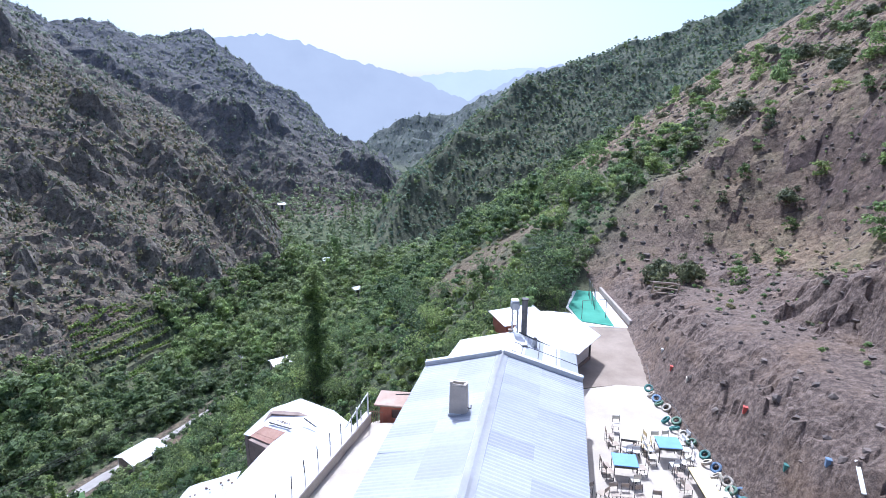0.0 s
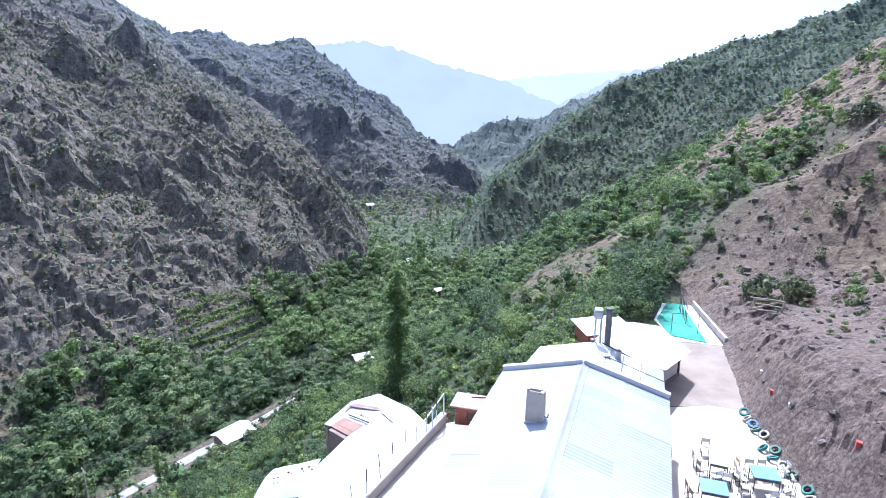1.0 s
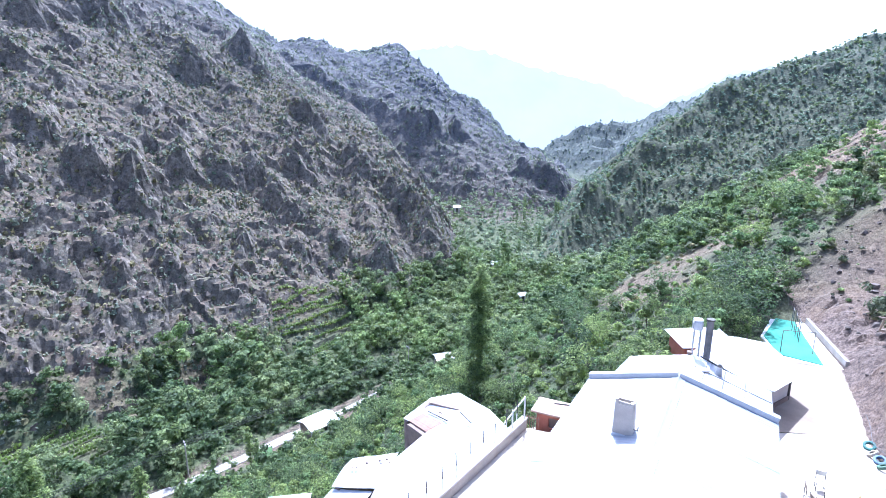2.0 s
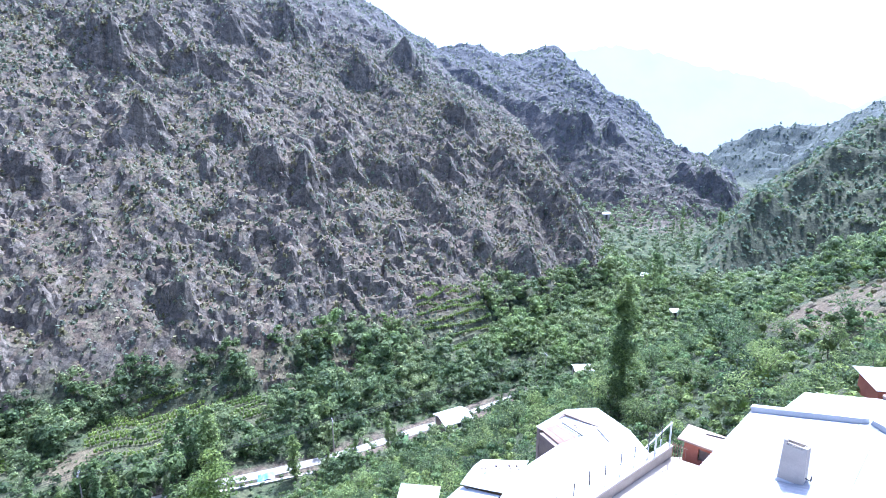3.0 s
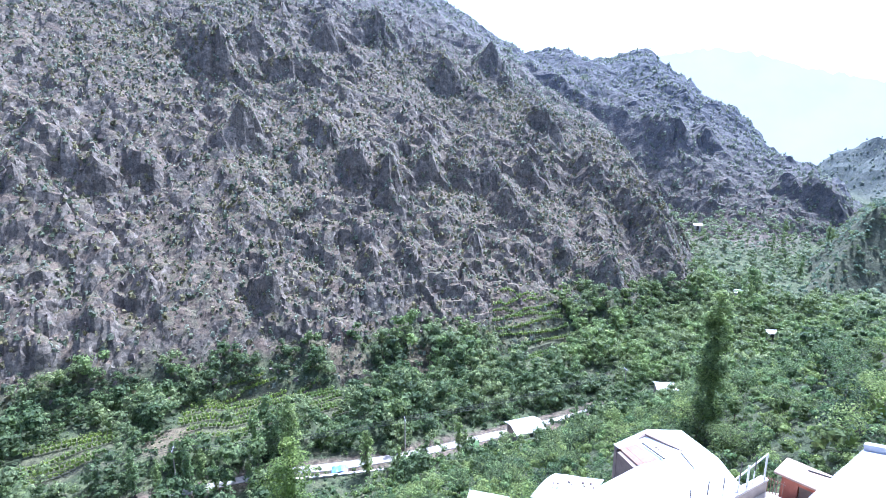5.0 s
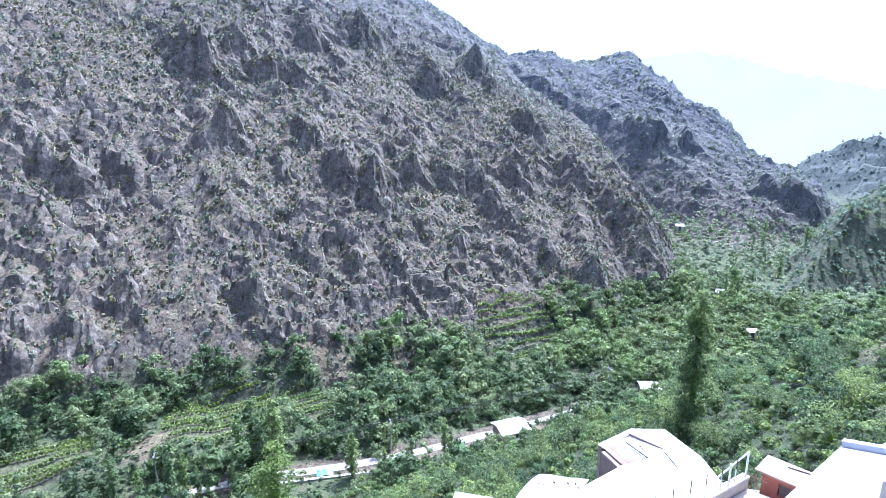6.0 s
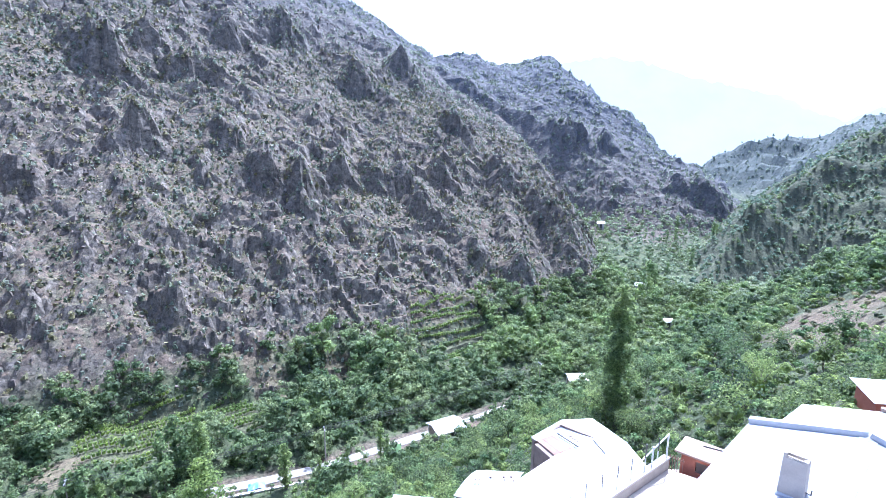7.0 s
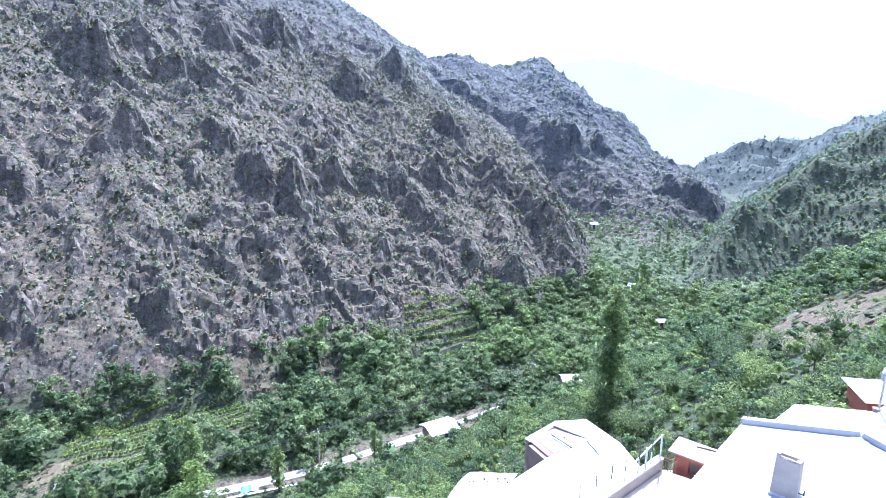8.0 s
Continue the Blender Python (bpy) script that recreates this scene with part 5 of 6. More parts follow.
BY_ROAD = [(slim, -87.1, 27.4, 0.75), (slim, -84.2, 31.2, 0.95), (slim, -82.6, 32.8, 0.9), (slim, -81.3, 34.2, 0.65), (slim, -77.4, 38.2, 0.65), (slim, -79.8, 41.0, 1.4),
           (wide, -82.2, 44.6, 1.45), (wide, -79.6, 47.4, 1.4), (wide, -65.6, 53.6, 0.95), (slim, -62.6, 58.4, 0.5), (slim, -60.2, 62.6, 0.48), (slim, -56.0, 66.6, 0.9), (slim, -54.9, 67.2, 0.6),
           (slim, -47.6, 93.6, 0.5), (slim, -43.0, 98.6, 0.55), (slim, -44.6, 101.0, 0.6), (slim, -36.0, 121.0, 0.9), (slim, -33.2, 123.0, 0.8), (slim, -35.2, 127.0, 0.9)]
for k, (kind, x, y, s) in enumerate(BY_ROAD):
    copy_thing(kind, pose(x, y, height(x, y) - 0.1, 0, 0, 57 * k) @ Matrix.Diagonal((s, s, s, 1)))
far = random.Random(21)
for k in range(16):
    x, y, s = far.uniform(-52, -30), far.uniform(185, 300), far.uniform(0.7, 1.15)
    copy_thing(slim, pose(x, y, height(x, y) - 0.1, 0, 0, 40 * k) @ Matrix.Diagonal((s, s, s, 1)))
for kind, x, y in ((slim, -89.5, 24.6), (wide, -84.6, 48.6)):
    kind.matrix_basis = pose(x, y, height(x, y) - 0.1)
pale.matrix_basis = pose(-52.2, 31.1, height(-52.2, 31.1) - 0.1)


# places kept free of trees
def built_over(x, y, low=False):
    yard = (x > np.interp(y, [0, 16, 22, 27, 34, 41], [-9.5, -7.0, -5.0, 1.6, 6.5, 9.0])) & (x < 15.5) & (y < 43.5)
    house = (x > -14.6) & (x < -3) & (y > 12) & (y < 27)
    way = np.abs(x - np.interp(y, ROAD_Y, ROAD_X)) < np.where(y < 82, 1.7, 0.4)
    shed = (np.hypot(x + 50.5, y - 81.6) < 6.0) | (np.hypot(x + 38.5, y - 117.5) < 5) | (np.hypot(x + 55, y - 69) < 5.0) | (np.hypot(x + 15.2, y - 20.6) < 2.5) | (np.hypot(x + 46, y - 205) < 2.6) | (np.hypot(x + 29.4, y - 172.5) < 2.6)
    ahead = (x * -0.537 + y * 0.843, x * 0.843 + y * 0.537)
    shed |= (np.abs(ahead[1]) < 3.6) & (ahead[0] > 82) & (ahead[0] < 97)
    below = np.abs((x + 66) * 0.8) + np.abs(y - 50) < 9
    open_view = (np.hypot(x + 46, y - 74) < 4.5) | (np.hypot(x + 34, y - 109) < 5)
    return yard | house | way | shed | ((open_view | (below & (x > -72))) & (not low))




def among_vines(x, y):
    inside = np.zeros(np.shape(x), bool)
    for cx, cy, rx, ry in VINES:
        inside |= ((x - cx) / rx) ** 2 + ((y - cy) / ry) ** 2 < 1
    return inside


BROAD = [make_tree("broadleaf_tree", "round", 20 + k, 5.4, w, n, leaf, material, label, 0.13) for k, (w, n, leaf, material, label) in enumerate((
    (5.6, 840, 0.15, LEAF, "leafy green orchard tree on the slope"), (6.4, 920, 0.155, LEAF, "spreading green orchard tree on the slope"),
    (5.0, 800, 0.145, LEAF_DARK, "dark green walnut tree with a dense crown"), (6.0, 880, 0.155, LEAF_DARK, "broad dark green walnut tree"),
    (5.2, 800, 0.145, LEAF_LIGHT, "light yellow-green young tree"), (4.6, 760, 0.135, LEAF, "small ragged green fruit tree")))]
for tree in BROAD:
    tagged(tree, group="orchard trees")


for x, y, s, k in ((8.5, 38.6, 0.62, 2), (7.2, 40.4, 0.8, 0), (9.0, 43.4, 0.9, 3), (6.4, 37.6, 0.6, 1), (5.2, 35.2, 0.5, 2), (8.0, 36.4, 0.45, 5), (10.6, 44.6, 0.7, 0)):
    copy_thing(BROAD[k], pose(x, y, height(x, y) - 0.2, 0, 0, 40 * x) @ Matrix.Diagonal((s, s, s, 1)))


def spread(rnd, x0, x1, y0, y1, gap):
    gx, gy = np.meshgrid(np.arange(x0, x1, gap), np.arange(y0, y1, gap))
    x, y = gx.ravel() + rnd.uniform(-0.48, 0.48, gx.size) * gap, gy.ravel() + rnd.uniform(-0.48, 0.48, gx.size) * gap
    return x, y


def in_view(x, y):
    yaw = np.degrees(np.arctan2(-x, y))
    return (yaw > -47) & (yaw < 91)


def plant():
    rnd = np.random.RandomState(5)
    x, y = spread(rnd, -150, 70, -6, 215, 3.2)
    z, green, bare, *_ = hill_top(x, y)
    near = np.hypot(x, y)
    thin = np.where(hill_side(x, y) > -47, 0.9, 0.95) - 0.15 * (fbm(x, y, 20, 2, 95) > 0.62)
    ok = (green > 0.55) & in_view(x, y) & ~built_over(x, y) & ~(among_vines(x, y) | among_vines(x * 1.045, y * 1.045)) & (rnd.rand(x.size) < thin) & (near > 24)
    ok &= (bare < 0.5)
    x, y, z, near = x[ok], y[ok], z[ok], near[ok]
    order = np.argsort(near)
    ours = (hill_side(x, y) > -47)[order]
    size = rnd.uniform(0.55, 1.25, x.size) * np.where(ours, 0.64, 1.18)
    kinds = np.where(ours, rnd.choice(6, x.size, p=[0.27, 0.16, 0.05, 0.05, 0.3, 0.17]), rnd.choice(6, x.size, p=[0.26, 0.2, 0.22, 0.18, 0.04, 0.1]))
    own = []
    for n, i in enumerate(order[:270]):
        s = float(size[n])
        m = pose(x[i], y[i], z[i] - 0.25, rnd.uniform(-4, 4), rnd.uniform(-4, 4), rnd.uniform(0, 360)) @ Matrix.Diagonal((s, s, s * rnd.uniform(0.85, 1.15), 1))
        if n < 6:
            own.append((BROAD[n], m))
        else:
            copy_thing(BROAD[kinds[n]], m)
    for tree, m in own:
        tree.matrix_basis = m
    rest = order[270:]
    tall = size[270:] * 5.4 * np.where(rnd.rand(rest.size) < 0.18, 1.45, 1.0)
    # from 128 m out, paler leaf colours stand in for haze
    for zone, colours, text in ((near[rest] < 128, (LEAF, LEAF_DARK, LEAF, LEAF_WARM), "orchard and walnut trees filling the valley floor"), (near[rest] >= 128, (LEAF_WARM, LEAF, LEAF_WARM, LEAF_LIGHT), "willows and walnut trees up the valley")):
        k = rest[zone]
        woods("valley_woods", rnd, x[k], y[k], z[k], tall[zone], 240, 0.235, colours, text, "trees", masses=8)


def undergrowth():
    """Low bushes that close the ground between the trees."""
    rnd = np.random.RandomState(15)
    x, y = spread(rnd, -75, 45, 14, 205, 1.45)
    z, green, bare, *_ = hill_top(x, y)
    ok = (green > 0.45) & in_view(x, y) & ~built_over(x, y, True) & (rnd.rand(x.size) < np.where(y > 120, 0.5, 0.9)) & (hill_side(x, y) > -49)
    close = ok & (np.hypot(x, y) < 72)
    woods("hillside_bushes", rnd, x[close], y[close], z[close], rnd.uniform(1.3, 3.2, close.sum()), 140, 0.27, (SHRUB_GREEN, LEAF_LIGHT, LEAF), "green bushes and saplings covering the slope", "bushes", 0.95, masses=3)
    ok &= ~close
    woods("hillside_bushes", rnd, x[ok], y[ok], z[ok], rnd.uniform(1.2, 3.0, ok.sum()) * np.where(y[ok] > 120, 1.35, 1.0), 54, 0.38, (SHRUB_GREEN, LEAF_LIGHT, LEAF), "green bushes and saplings covering the slope", "bushes", 0.95, masses=3)
    x, y = spread(rnd, -150, 10, -6, 215, 2.1)
    z, green, bare, *_ = hill_top(x, y)
    ok = (green > 0.3) & in_view(x, y) & ~built_over(x, y, True) & ~among_vines(x, y) & (rnd.rand(x.size) < 0.7) & ((hill_side(x, y) < -46) | (x < -62))
    woods("orchard_bushes", rnd, x[ok], y[ok], z[ok], rnd.uniform(0.9, 2.8, ok.sum()), 44, 0.4, (LEAF, LEAF_DARK, LEAF_DARK), "low bushes and saplings under the orchard trees", "bushes", 0.9, masses=3)


def woods(name, rnd, x, y, z, size, count, leaf, materials, label, category, squat=1.0, variants=7, masses=16, filled=True):
    """Many far trees or shrubs as one mesh for each leaf colour."""
    pick = rnd.choice(len(materials), x.size)
    for k, material in enumerate(materials):
        sel = np.where(pick == k)[0]
        vs, fs, total = [], [], 0
        forms = []
        for f in range(variants):
            c, r = crown_masses(rnd, "round", masses)
            blobs = [core(rnd, c[m], r[m] * 0.62, False) for m in range(masses)]
            ball = np.concatenate([b[0] for b in blobs])
            faces = np.concatenate([b[1] + 8 * m for m, b in enumerate(blobs)])
            faces = np.concatenate([faces[:, :3], faces[:, [0, 2, 3]]])
            faces = faces if filled else faces[:0]
            forms.append((leaves(rnd, c, r * 1.05, count, leaf / 5.2, 0.8, 3)[0], ball, faces))
        for i in sel:
            a = rnd.uniform(0, 2 * math.pi)
            leaf_verts, ball, faces = forms[rnd.randint(variants)]
            f = np.concatenate([leaf_verts, ball]) if filled else leaf_verts
            s = size[i]
            n = len(leaf_verts)
            fs.append(np.concatenate([np.arange(n).reshape(-1, 3), faces + n]) + total)
            total += len(f)
            ca, sa = math.cos(a) * s, math.sin(a) * s
            vs.append(np.stack([f[:, 0] * ca - f[:, 1] * sa + x[i], f[:, 0] * sa + f[:, 1] * ca + y[i], f[:, 2] * s * squat + z[i] - (0.12 if filled else 0.32) * s], -1))
        if not vs:
            continue
        verts = np.concatenate(vs)
        ob = link_mesh(name, soup(name, verts, np.concatenate(fs)), material)
        tagged(ob, label, category, kind="stuff")


plant()
undergrowth()


def lumps(name, rnd, x, y, z, size, sprigs, material, label, category):
    """Small bushes or stones: a crooked block each, and sprigs round it."""
    n = len(x)
    a = rnd.uniform(0, 2 * math.pi, (n, 1)) + np.arange(4) * math.pi / 2
    wide = rnd.uniform(0.6, 1.25, (n, 8)) * size[:, None]
    lean = rnd.uniform(-0.3, 0.3, (n, 2, 1)) * size[:, None, None]
    px = np.concatenate([np.cos(a) * wide[:, :4], np.cos(a + 0.4) * wide[:, 4:] * 0.5 + lean[:, 0]], 1) + x[:, None]
    py = np.concatenate([np.sin(a) * wide[:, :4], np.sin(a + 0.4) * wide[:, 4:] * 0.5 + lean[:, 1]], 1) + y[:, None]
    pz = np.concatenate([np.full((n, 4), -0.6), rnd.uniform(0.2, 0.65, (n, 4))], 1) * size[:, None] + z[:, None]
    faces = np.array([[4, 5, 6, 7], [0, 1, 5, 4], [1, 2, 6, 5], [2, 3, 7, 6], [3, 0, 4, 7]])
    verts = np.stack([px, py, pz], -1).reshape(-1, 3)
    quads = (np.arange(n)[:, None, None] * 8 + faces).reshape(-1, 4)
    if sprigs:
        at = np.stack([x, y, z + 0.45 * size], -1)
        who = np.repeat(np.arange(n), sprigs)
        radius = np.stack([size, size, size * 0.8], -1)[who] * 0.95
        way = rnd.normal(size=(len(who), 3))
        way[:, 2] = np.abs(way[:, 2])
        way /= np.linalg.norm(way, axis=1)[:, None]
        u = np.cross(way, rnd.normal(size=way.shape))
        u /= np.linalg.norm(u, axis=1)[:, None] + 1e-9
        v, s = np.cross(way, u), size[who][:, None] * rnd.uniform(0.4, 0.75, (len(who), 1))
        c = at[who] + way * radius
        extra = np.stack([c - u * s, c - v * s * 0.7, c + u * s, c + v * s * 0.7], 1).reshape(-1, 3)
        quads = np.concatenate([quads, len(verts) + np.arange(len(extra)).reshape(-1, 4)])
        verts = np.concatenate([verts, extra])
    tagged(link_mesh(name, soup(name, verts, quads), material), label, category, kind="stuff")


def far_valley():
    rnd = np.random.RandomState(6)
    x, y = spread(rnd, -150, 60, 195, 330, 3.5)
    z, green, bare, *_ = hill_top(x, y)
    left, mid, floor = valley_side(x, y)
    ok = (z < floor + 5) & (z < -28) & (mid < np.maximum(left, floor)) & in_view(x, y) & (rnd.rand(x.size) < 0.85)
    woods("far_woods", rnd, x[ok], y[ok], z[ok], rnd.uniform(3.0, 6.0, ok.sum()), 76, 0.36, (LEAF_HAZY, LEAF_WARM, LEAF_HAZY), "far trees on the valley floor", "trees", masses=5)
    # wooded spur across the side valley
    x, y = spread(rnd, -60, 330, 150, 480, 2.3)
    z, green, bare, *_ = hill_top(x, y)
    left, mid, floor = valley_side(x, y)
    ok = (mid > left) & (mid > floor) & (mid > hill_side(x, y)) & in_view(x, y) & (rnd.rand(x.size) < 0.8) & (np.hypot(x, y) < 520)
    woods("spur_woods", rnd, x[ok], y[ok], z[ok], rnd.uniform(1.8, 3.8, ok.sum()), 32, 0.85, (LEAF_HAZY, LEAF_HAZY, LEAF_WARM), "junipers and oaks covering the spur, haze mixed into their leaf colour", "trees", masses=3, filled=False)


    # the wooded slope beyond it
    x, y = spread(rnd, -110, 330, 470, 680, 5.0)
    z, green, bare, *_ = hill_top(x, y)
    left, mid, floor = valley_side(x, y)
    ok = (mid > left) & (mid > floor) & in_view(x, y) & (np.hypot(x, y) > 470) & (np.hypot(x, y) < 690)
    lumps("spur_scrub", rnd, x[ok], y[ok], z[ok], rnd.uniform(0.6, 1.7, ok.sum()), 2, SHRUB_HAZY, "grey-green trees dotted over the far slope", "trees")


def scrub():
    rnd = np.random.RandomState(8)
    x, y = spread(rnd, -330, 20, -20, 460, 1.12)
    left, mid, floor = valley_side(x, y)
    near = np.hypot(x, y)
    ok = (left > -45) & (left > mid) & (left > floor) & in_view(x, y) & (near < 460)
    x, y = x[ok], y[ok]
    z, green, bare, *_ = hill_top(x, y)
    wet = step(fbm(x, y, 26, 3, 97), 0.42, 0.6)
    bush = rnd.rand(x.size) < (0.46 + 0.36 * wet) * np.where(np.hypot(x, y) > 300, 0.34, 1.0)
    stone = ~bush & (rnd.rand(x.size) < 0.3) & (np.hypot(x, y) < 320)
    pick = rnd.choice(3, x.size, p=[0.4, 0.3, 0.3])
    for k, material in enumerate((SHRUB_GREY, SHRUB, SHRUB_HAZY)):
        # beyond 290 m all scrub takes the colour with haze in it
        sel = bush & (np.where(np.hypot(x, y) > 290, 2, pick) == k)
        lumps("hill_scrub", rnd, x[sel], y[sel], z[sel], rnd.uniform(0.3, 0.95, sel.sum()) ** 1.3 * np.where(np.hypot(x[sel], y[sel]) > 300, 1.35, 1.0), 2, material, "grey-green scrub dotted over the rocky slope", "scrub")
    lumps("slope_boulders", rnd, x[stone], y[stone], z[stone], rnd.uniform(0.3, 1.05, stone.sum()) ** 1.5, 0, STONE, "angular brown-grey boulders strewn over the slope", "rocks")


def rocks(name, rnd, x, y, size, label):
    z = hill_top(x, y)[0]
    bm = bmesh.new()
    bmesh.ops.create_icosphere(bm, subdivisions=1, radius=1.0)
    base = np.array([v.co[:] for v in bm.verts])
    tris = np.array([[v.index for v in f.verts] for f in bm.faces])
    bm.free()
    vs, fs = [], []
    for i in range(len(x)):
        p = base * rnd.uniform(0.55, 1.25, (len(base), 1)) * [1, 1, 0.8] * size[i]
        p = np.round(p / (size[i] * 0.45)) * size[i] * 0.45 * 0.5 + p * 0.5
        a = rnd.uniform(0, 6.28)
        p[:, :2] = p[:, :2] @ np.array([[math.cos(a), -math.sin(a)], [math.sin(a), math.cos(a)]])
        vs.append(p + [x[i], y[i], z[i] + 0.1 * size[i]])
        fs.append(tris + i * len(base))
    ob = link_mesh(name, soup(name, np.concatenate(vs), np.concatenate(fs)), STONE)
    tagged(ob, label, "rocks", kind="stuff")


far_valley()
scrub()


# bushes on the brown hillside above the yard
def bush_kind(seed, material, label, n=330, leaf=0.072):
    rnd = np.random.RandomState(seed)
    c, r = crown_masses(rnd, "round", 14)
    verts, quads = leaves(rnd, c * [1.1, 1.1, 1.05], r * [1.2, 1.2, 1.15], n, leaf, 0.78)
    verts[:, 2] -= 0.14
    return tagged(link_mesh("bush", soup("bush", verts, quads), material), label, "bush", "bushes on the hillside")


def hillside_bushes():
    rnd = np.random.RandomState(9)
    kinds = [bush_kind(31, SHRUB_GREEN, "green bush on the dry brown hillside"), bush_kind(32, LEAF, "dense green bush on the dry brown hillside"), bush_kind(33, SHRUB, "dry olive bush on the brown hillside"), bush_kind(34, LEAF_LIGHT, "yellow-green bush on the brown hillside"),
             bush_kind(35, SHRUB_GREEN, "large green bush on the dry brown hillside", 760, 0.05), bush_kind(36, SHRUB, "large olive bush on the dry brown hillside", 760, 0.05)]
    x, y = spread(rnd, 12, 75, 22, 105, 3.1)
    z, green, bare, *_ = hill_top(x, y)
    ok = ~built_over(x, y) & in_view(x, y) & (rnd.rand(x.size) < 0.7) & (hill_side(x, y) > valley_side(x, y)[1] - 2)
    ok &= ~((x < 24) & (y < 36))
    x, y, z = x[ok], y[ok], z[ok]
    order = np.argsort(np.hypot(x, y))
    own = []
    for n, i in enumerate(order[:290]):
        large = n == 4 or n == 5 or rnd.rand() < 0.26
        s = rnd.uniform(1.8, 3.6) if large else rnd.uniform(0.5, 1.6)
        m = pose(x[i], y[i], z[i], 0, 0, rnd.uniform(0, 360)) @ Matrix.Diagonal((s, s, s * rnd.uniform(0.8, 1.25), 1))
        if n < 6:
            own.append((kinds[n], m))
        else:
            copy_thing(kinds[rnd.choice([4, 5])] if large else kinds[rnd.choice(4, p=[0.3, 0.15, 0.4, 0.15])], m)
    for bush, m in own:
        bush.matrix_basis = m
    x, y = spread(rnd, -12, 75, 20, 115, 1.15)
    z, green, bare, *_ = hill_top(x, y)
    ok = ~built_over(x, y) & in_view(x, y) & (rnd.rand(x.size) < 0.75) & (bare > 0.4)
    woods("dry_tufts", rnd, x[ok], y[ok], z[ok], rnd.uniform(0.3, 0.95, ok.sum()) * np.where((y[ok] > 46) & (x[ok] < 16), 2.0, 1.0), 30, 0.7, (SHRUB, DRY_GRASS, SHRUB_GREEN, SHRUB_GREEN), "dry grass and thistle tufts on the brown slope", "grass", 0.8, masses=1)
    x, y = spread(rnd, 11, 40, 10, 60, 0.9)
    ok = ~((x < np.interp(y, CUT_Y, CUT_X) + 0.4) & (y < 44)) & (rnd.rand(x.size) < 0.6)
    far_x, far_y = spread(rnd, 12, 75, 36, 115, 1.5)
    some = (hill_top(far_x, far_y)[2] > 0.4) & in_view(far_x, far_y) & (rnd.rand(far_x.size) < 0.55) & ~built_over(far_x, far_y)
    rocks("hill_stones", rnd, far_x[some], far_y[some], rnd.uniform(0.08, 0.36, some.sum()), "brown stones strewn over the dry hillside")
    rocks("cut_stones", rnd, x[ok], y[ok], rnd.uniform(0.05, 0.2, ok.sum()), "loose brown stones on the cut rock face")


hillside_bushes()


# vine rows on the terraces
def vineyards():
    """Hedge-like rows along the terraces, leaves round a low closed core."""
    rnd = np.random.RandomState(10)
    d, s = np.array([0.3, 0.954]), np.array([-0.954, 0.3])
    for cx, cy, rx, ry in VINES:
        vs, fs, total = [], [], 0
        for v in np.arange(-20, 20, 2.2):
            u = np.arange(-20, 20, 0.8)
            p = np.array([cx, cy]) + d * u[:, None] + s * (v + 0.5 * np.sin(u * 0.23 + v)[:, None])
            p = p[((p[:, 0] - cx) / rx) ** 2 + ((p[:, 1] - cy) / ry) ** 2 < 1]
            if len(p) < 3:
                continue
            z = hill_top(p[:, 0], p[:, 1])[0]
            at = np.column_stack([p, z + 0.75])
            q, f = leaves(rnd, at + rnd.normal(size=at.shape) * 0.12, np.tile([0.62, 0.62, 0.75], (len(at), 1)) * rnd.uniform(0.75, 1.2, (len(at), 1)), 15 * len(at), 0.17, 0.7)
            vs.append(q), fs.append(f + total)
            total += len(q)
            for k in range(len(at)):
                q, f = core(rnd, at[k] - [0, 0, 0.15], np.array([0.32, 0.45, 0.5]), False)
                vs.append(q), fs.append(f + total)
                total += len(q)
        ob = link_mesh("vine_rows", soup("vine_rows", np.concatenate(vs), np.concatenate(fs)), LEAF_PALE)
        tagged(ob, "rows of bright green vines along the terraces", "vines", kind="stuff")


vineyards()


# ---- furniture and clutter in the yard ----
def chair(material, label):
    """A small steel-framed school chair, seat 0.4 m wide; its back is towards -y."""
    thing = empty("school_chair", pose(0, 0, 0), label, "chair", "chairs in the yard")
    part("seat", box(-0.2, 0.2, -0.19, 0.2, 0.415, 0.44, None, 0.01), material, thing)
    part("backrest", box(-0.2, 0.2, -0.235, -0.215, 0.62, 0.84, None, 0.008), material, thing)
    for x in (-0.18, 0.18):
        part("leg", rod((x, -0.19, 0), (x, -0.23, 0.86), 0.014, 5), DARK_METAL, thing, "dark steel tube")
        part("leg", rod((x, 0.2, 0), (x, 0.17, 0.42), 0.014, 5), DARK_METAL, thing, "dark steel tube")
        part("stretcher", rod((x, -0.19, 0.12), (x, 0.19, 0.12), 0.011, 5), DARK_METAL, thing, "dark steel tube")
    return thing


def table(w, d, h, top, label, name="yard_table"):
    thing = empty(name, pose(0, 0, 0), label, "table", "tables in the yard")
    part("tabletop", box(-w / 2, w / 2, -d / 2, d / 2, h - 0.035, h, None, 0.008), top, thing)
    part("apron", box(-w / 2 + 0.05, w / 2 - 0.05, -d / 2 + 0.05, d / 2 - 0.05, h - 0.16, h - 0.036), DARK_METAL, thing, "dark steel frame")
    for x in (-w / 2 + 0.05, w / 2 - 0.05):
        for y in (-d / 2 + 0.05, d / 2 - 0.05):
            part("leg", rod((x, y, 0), (x, y, h - 0.04), 0.018, 6), DARK_METAL, thing, "dark steel tube")
    return thing


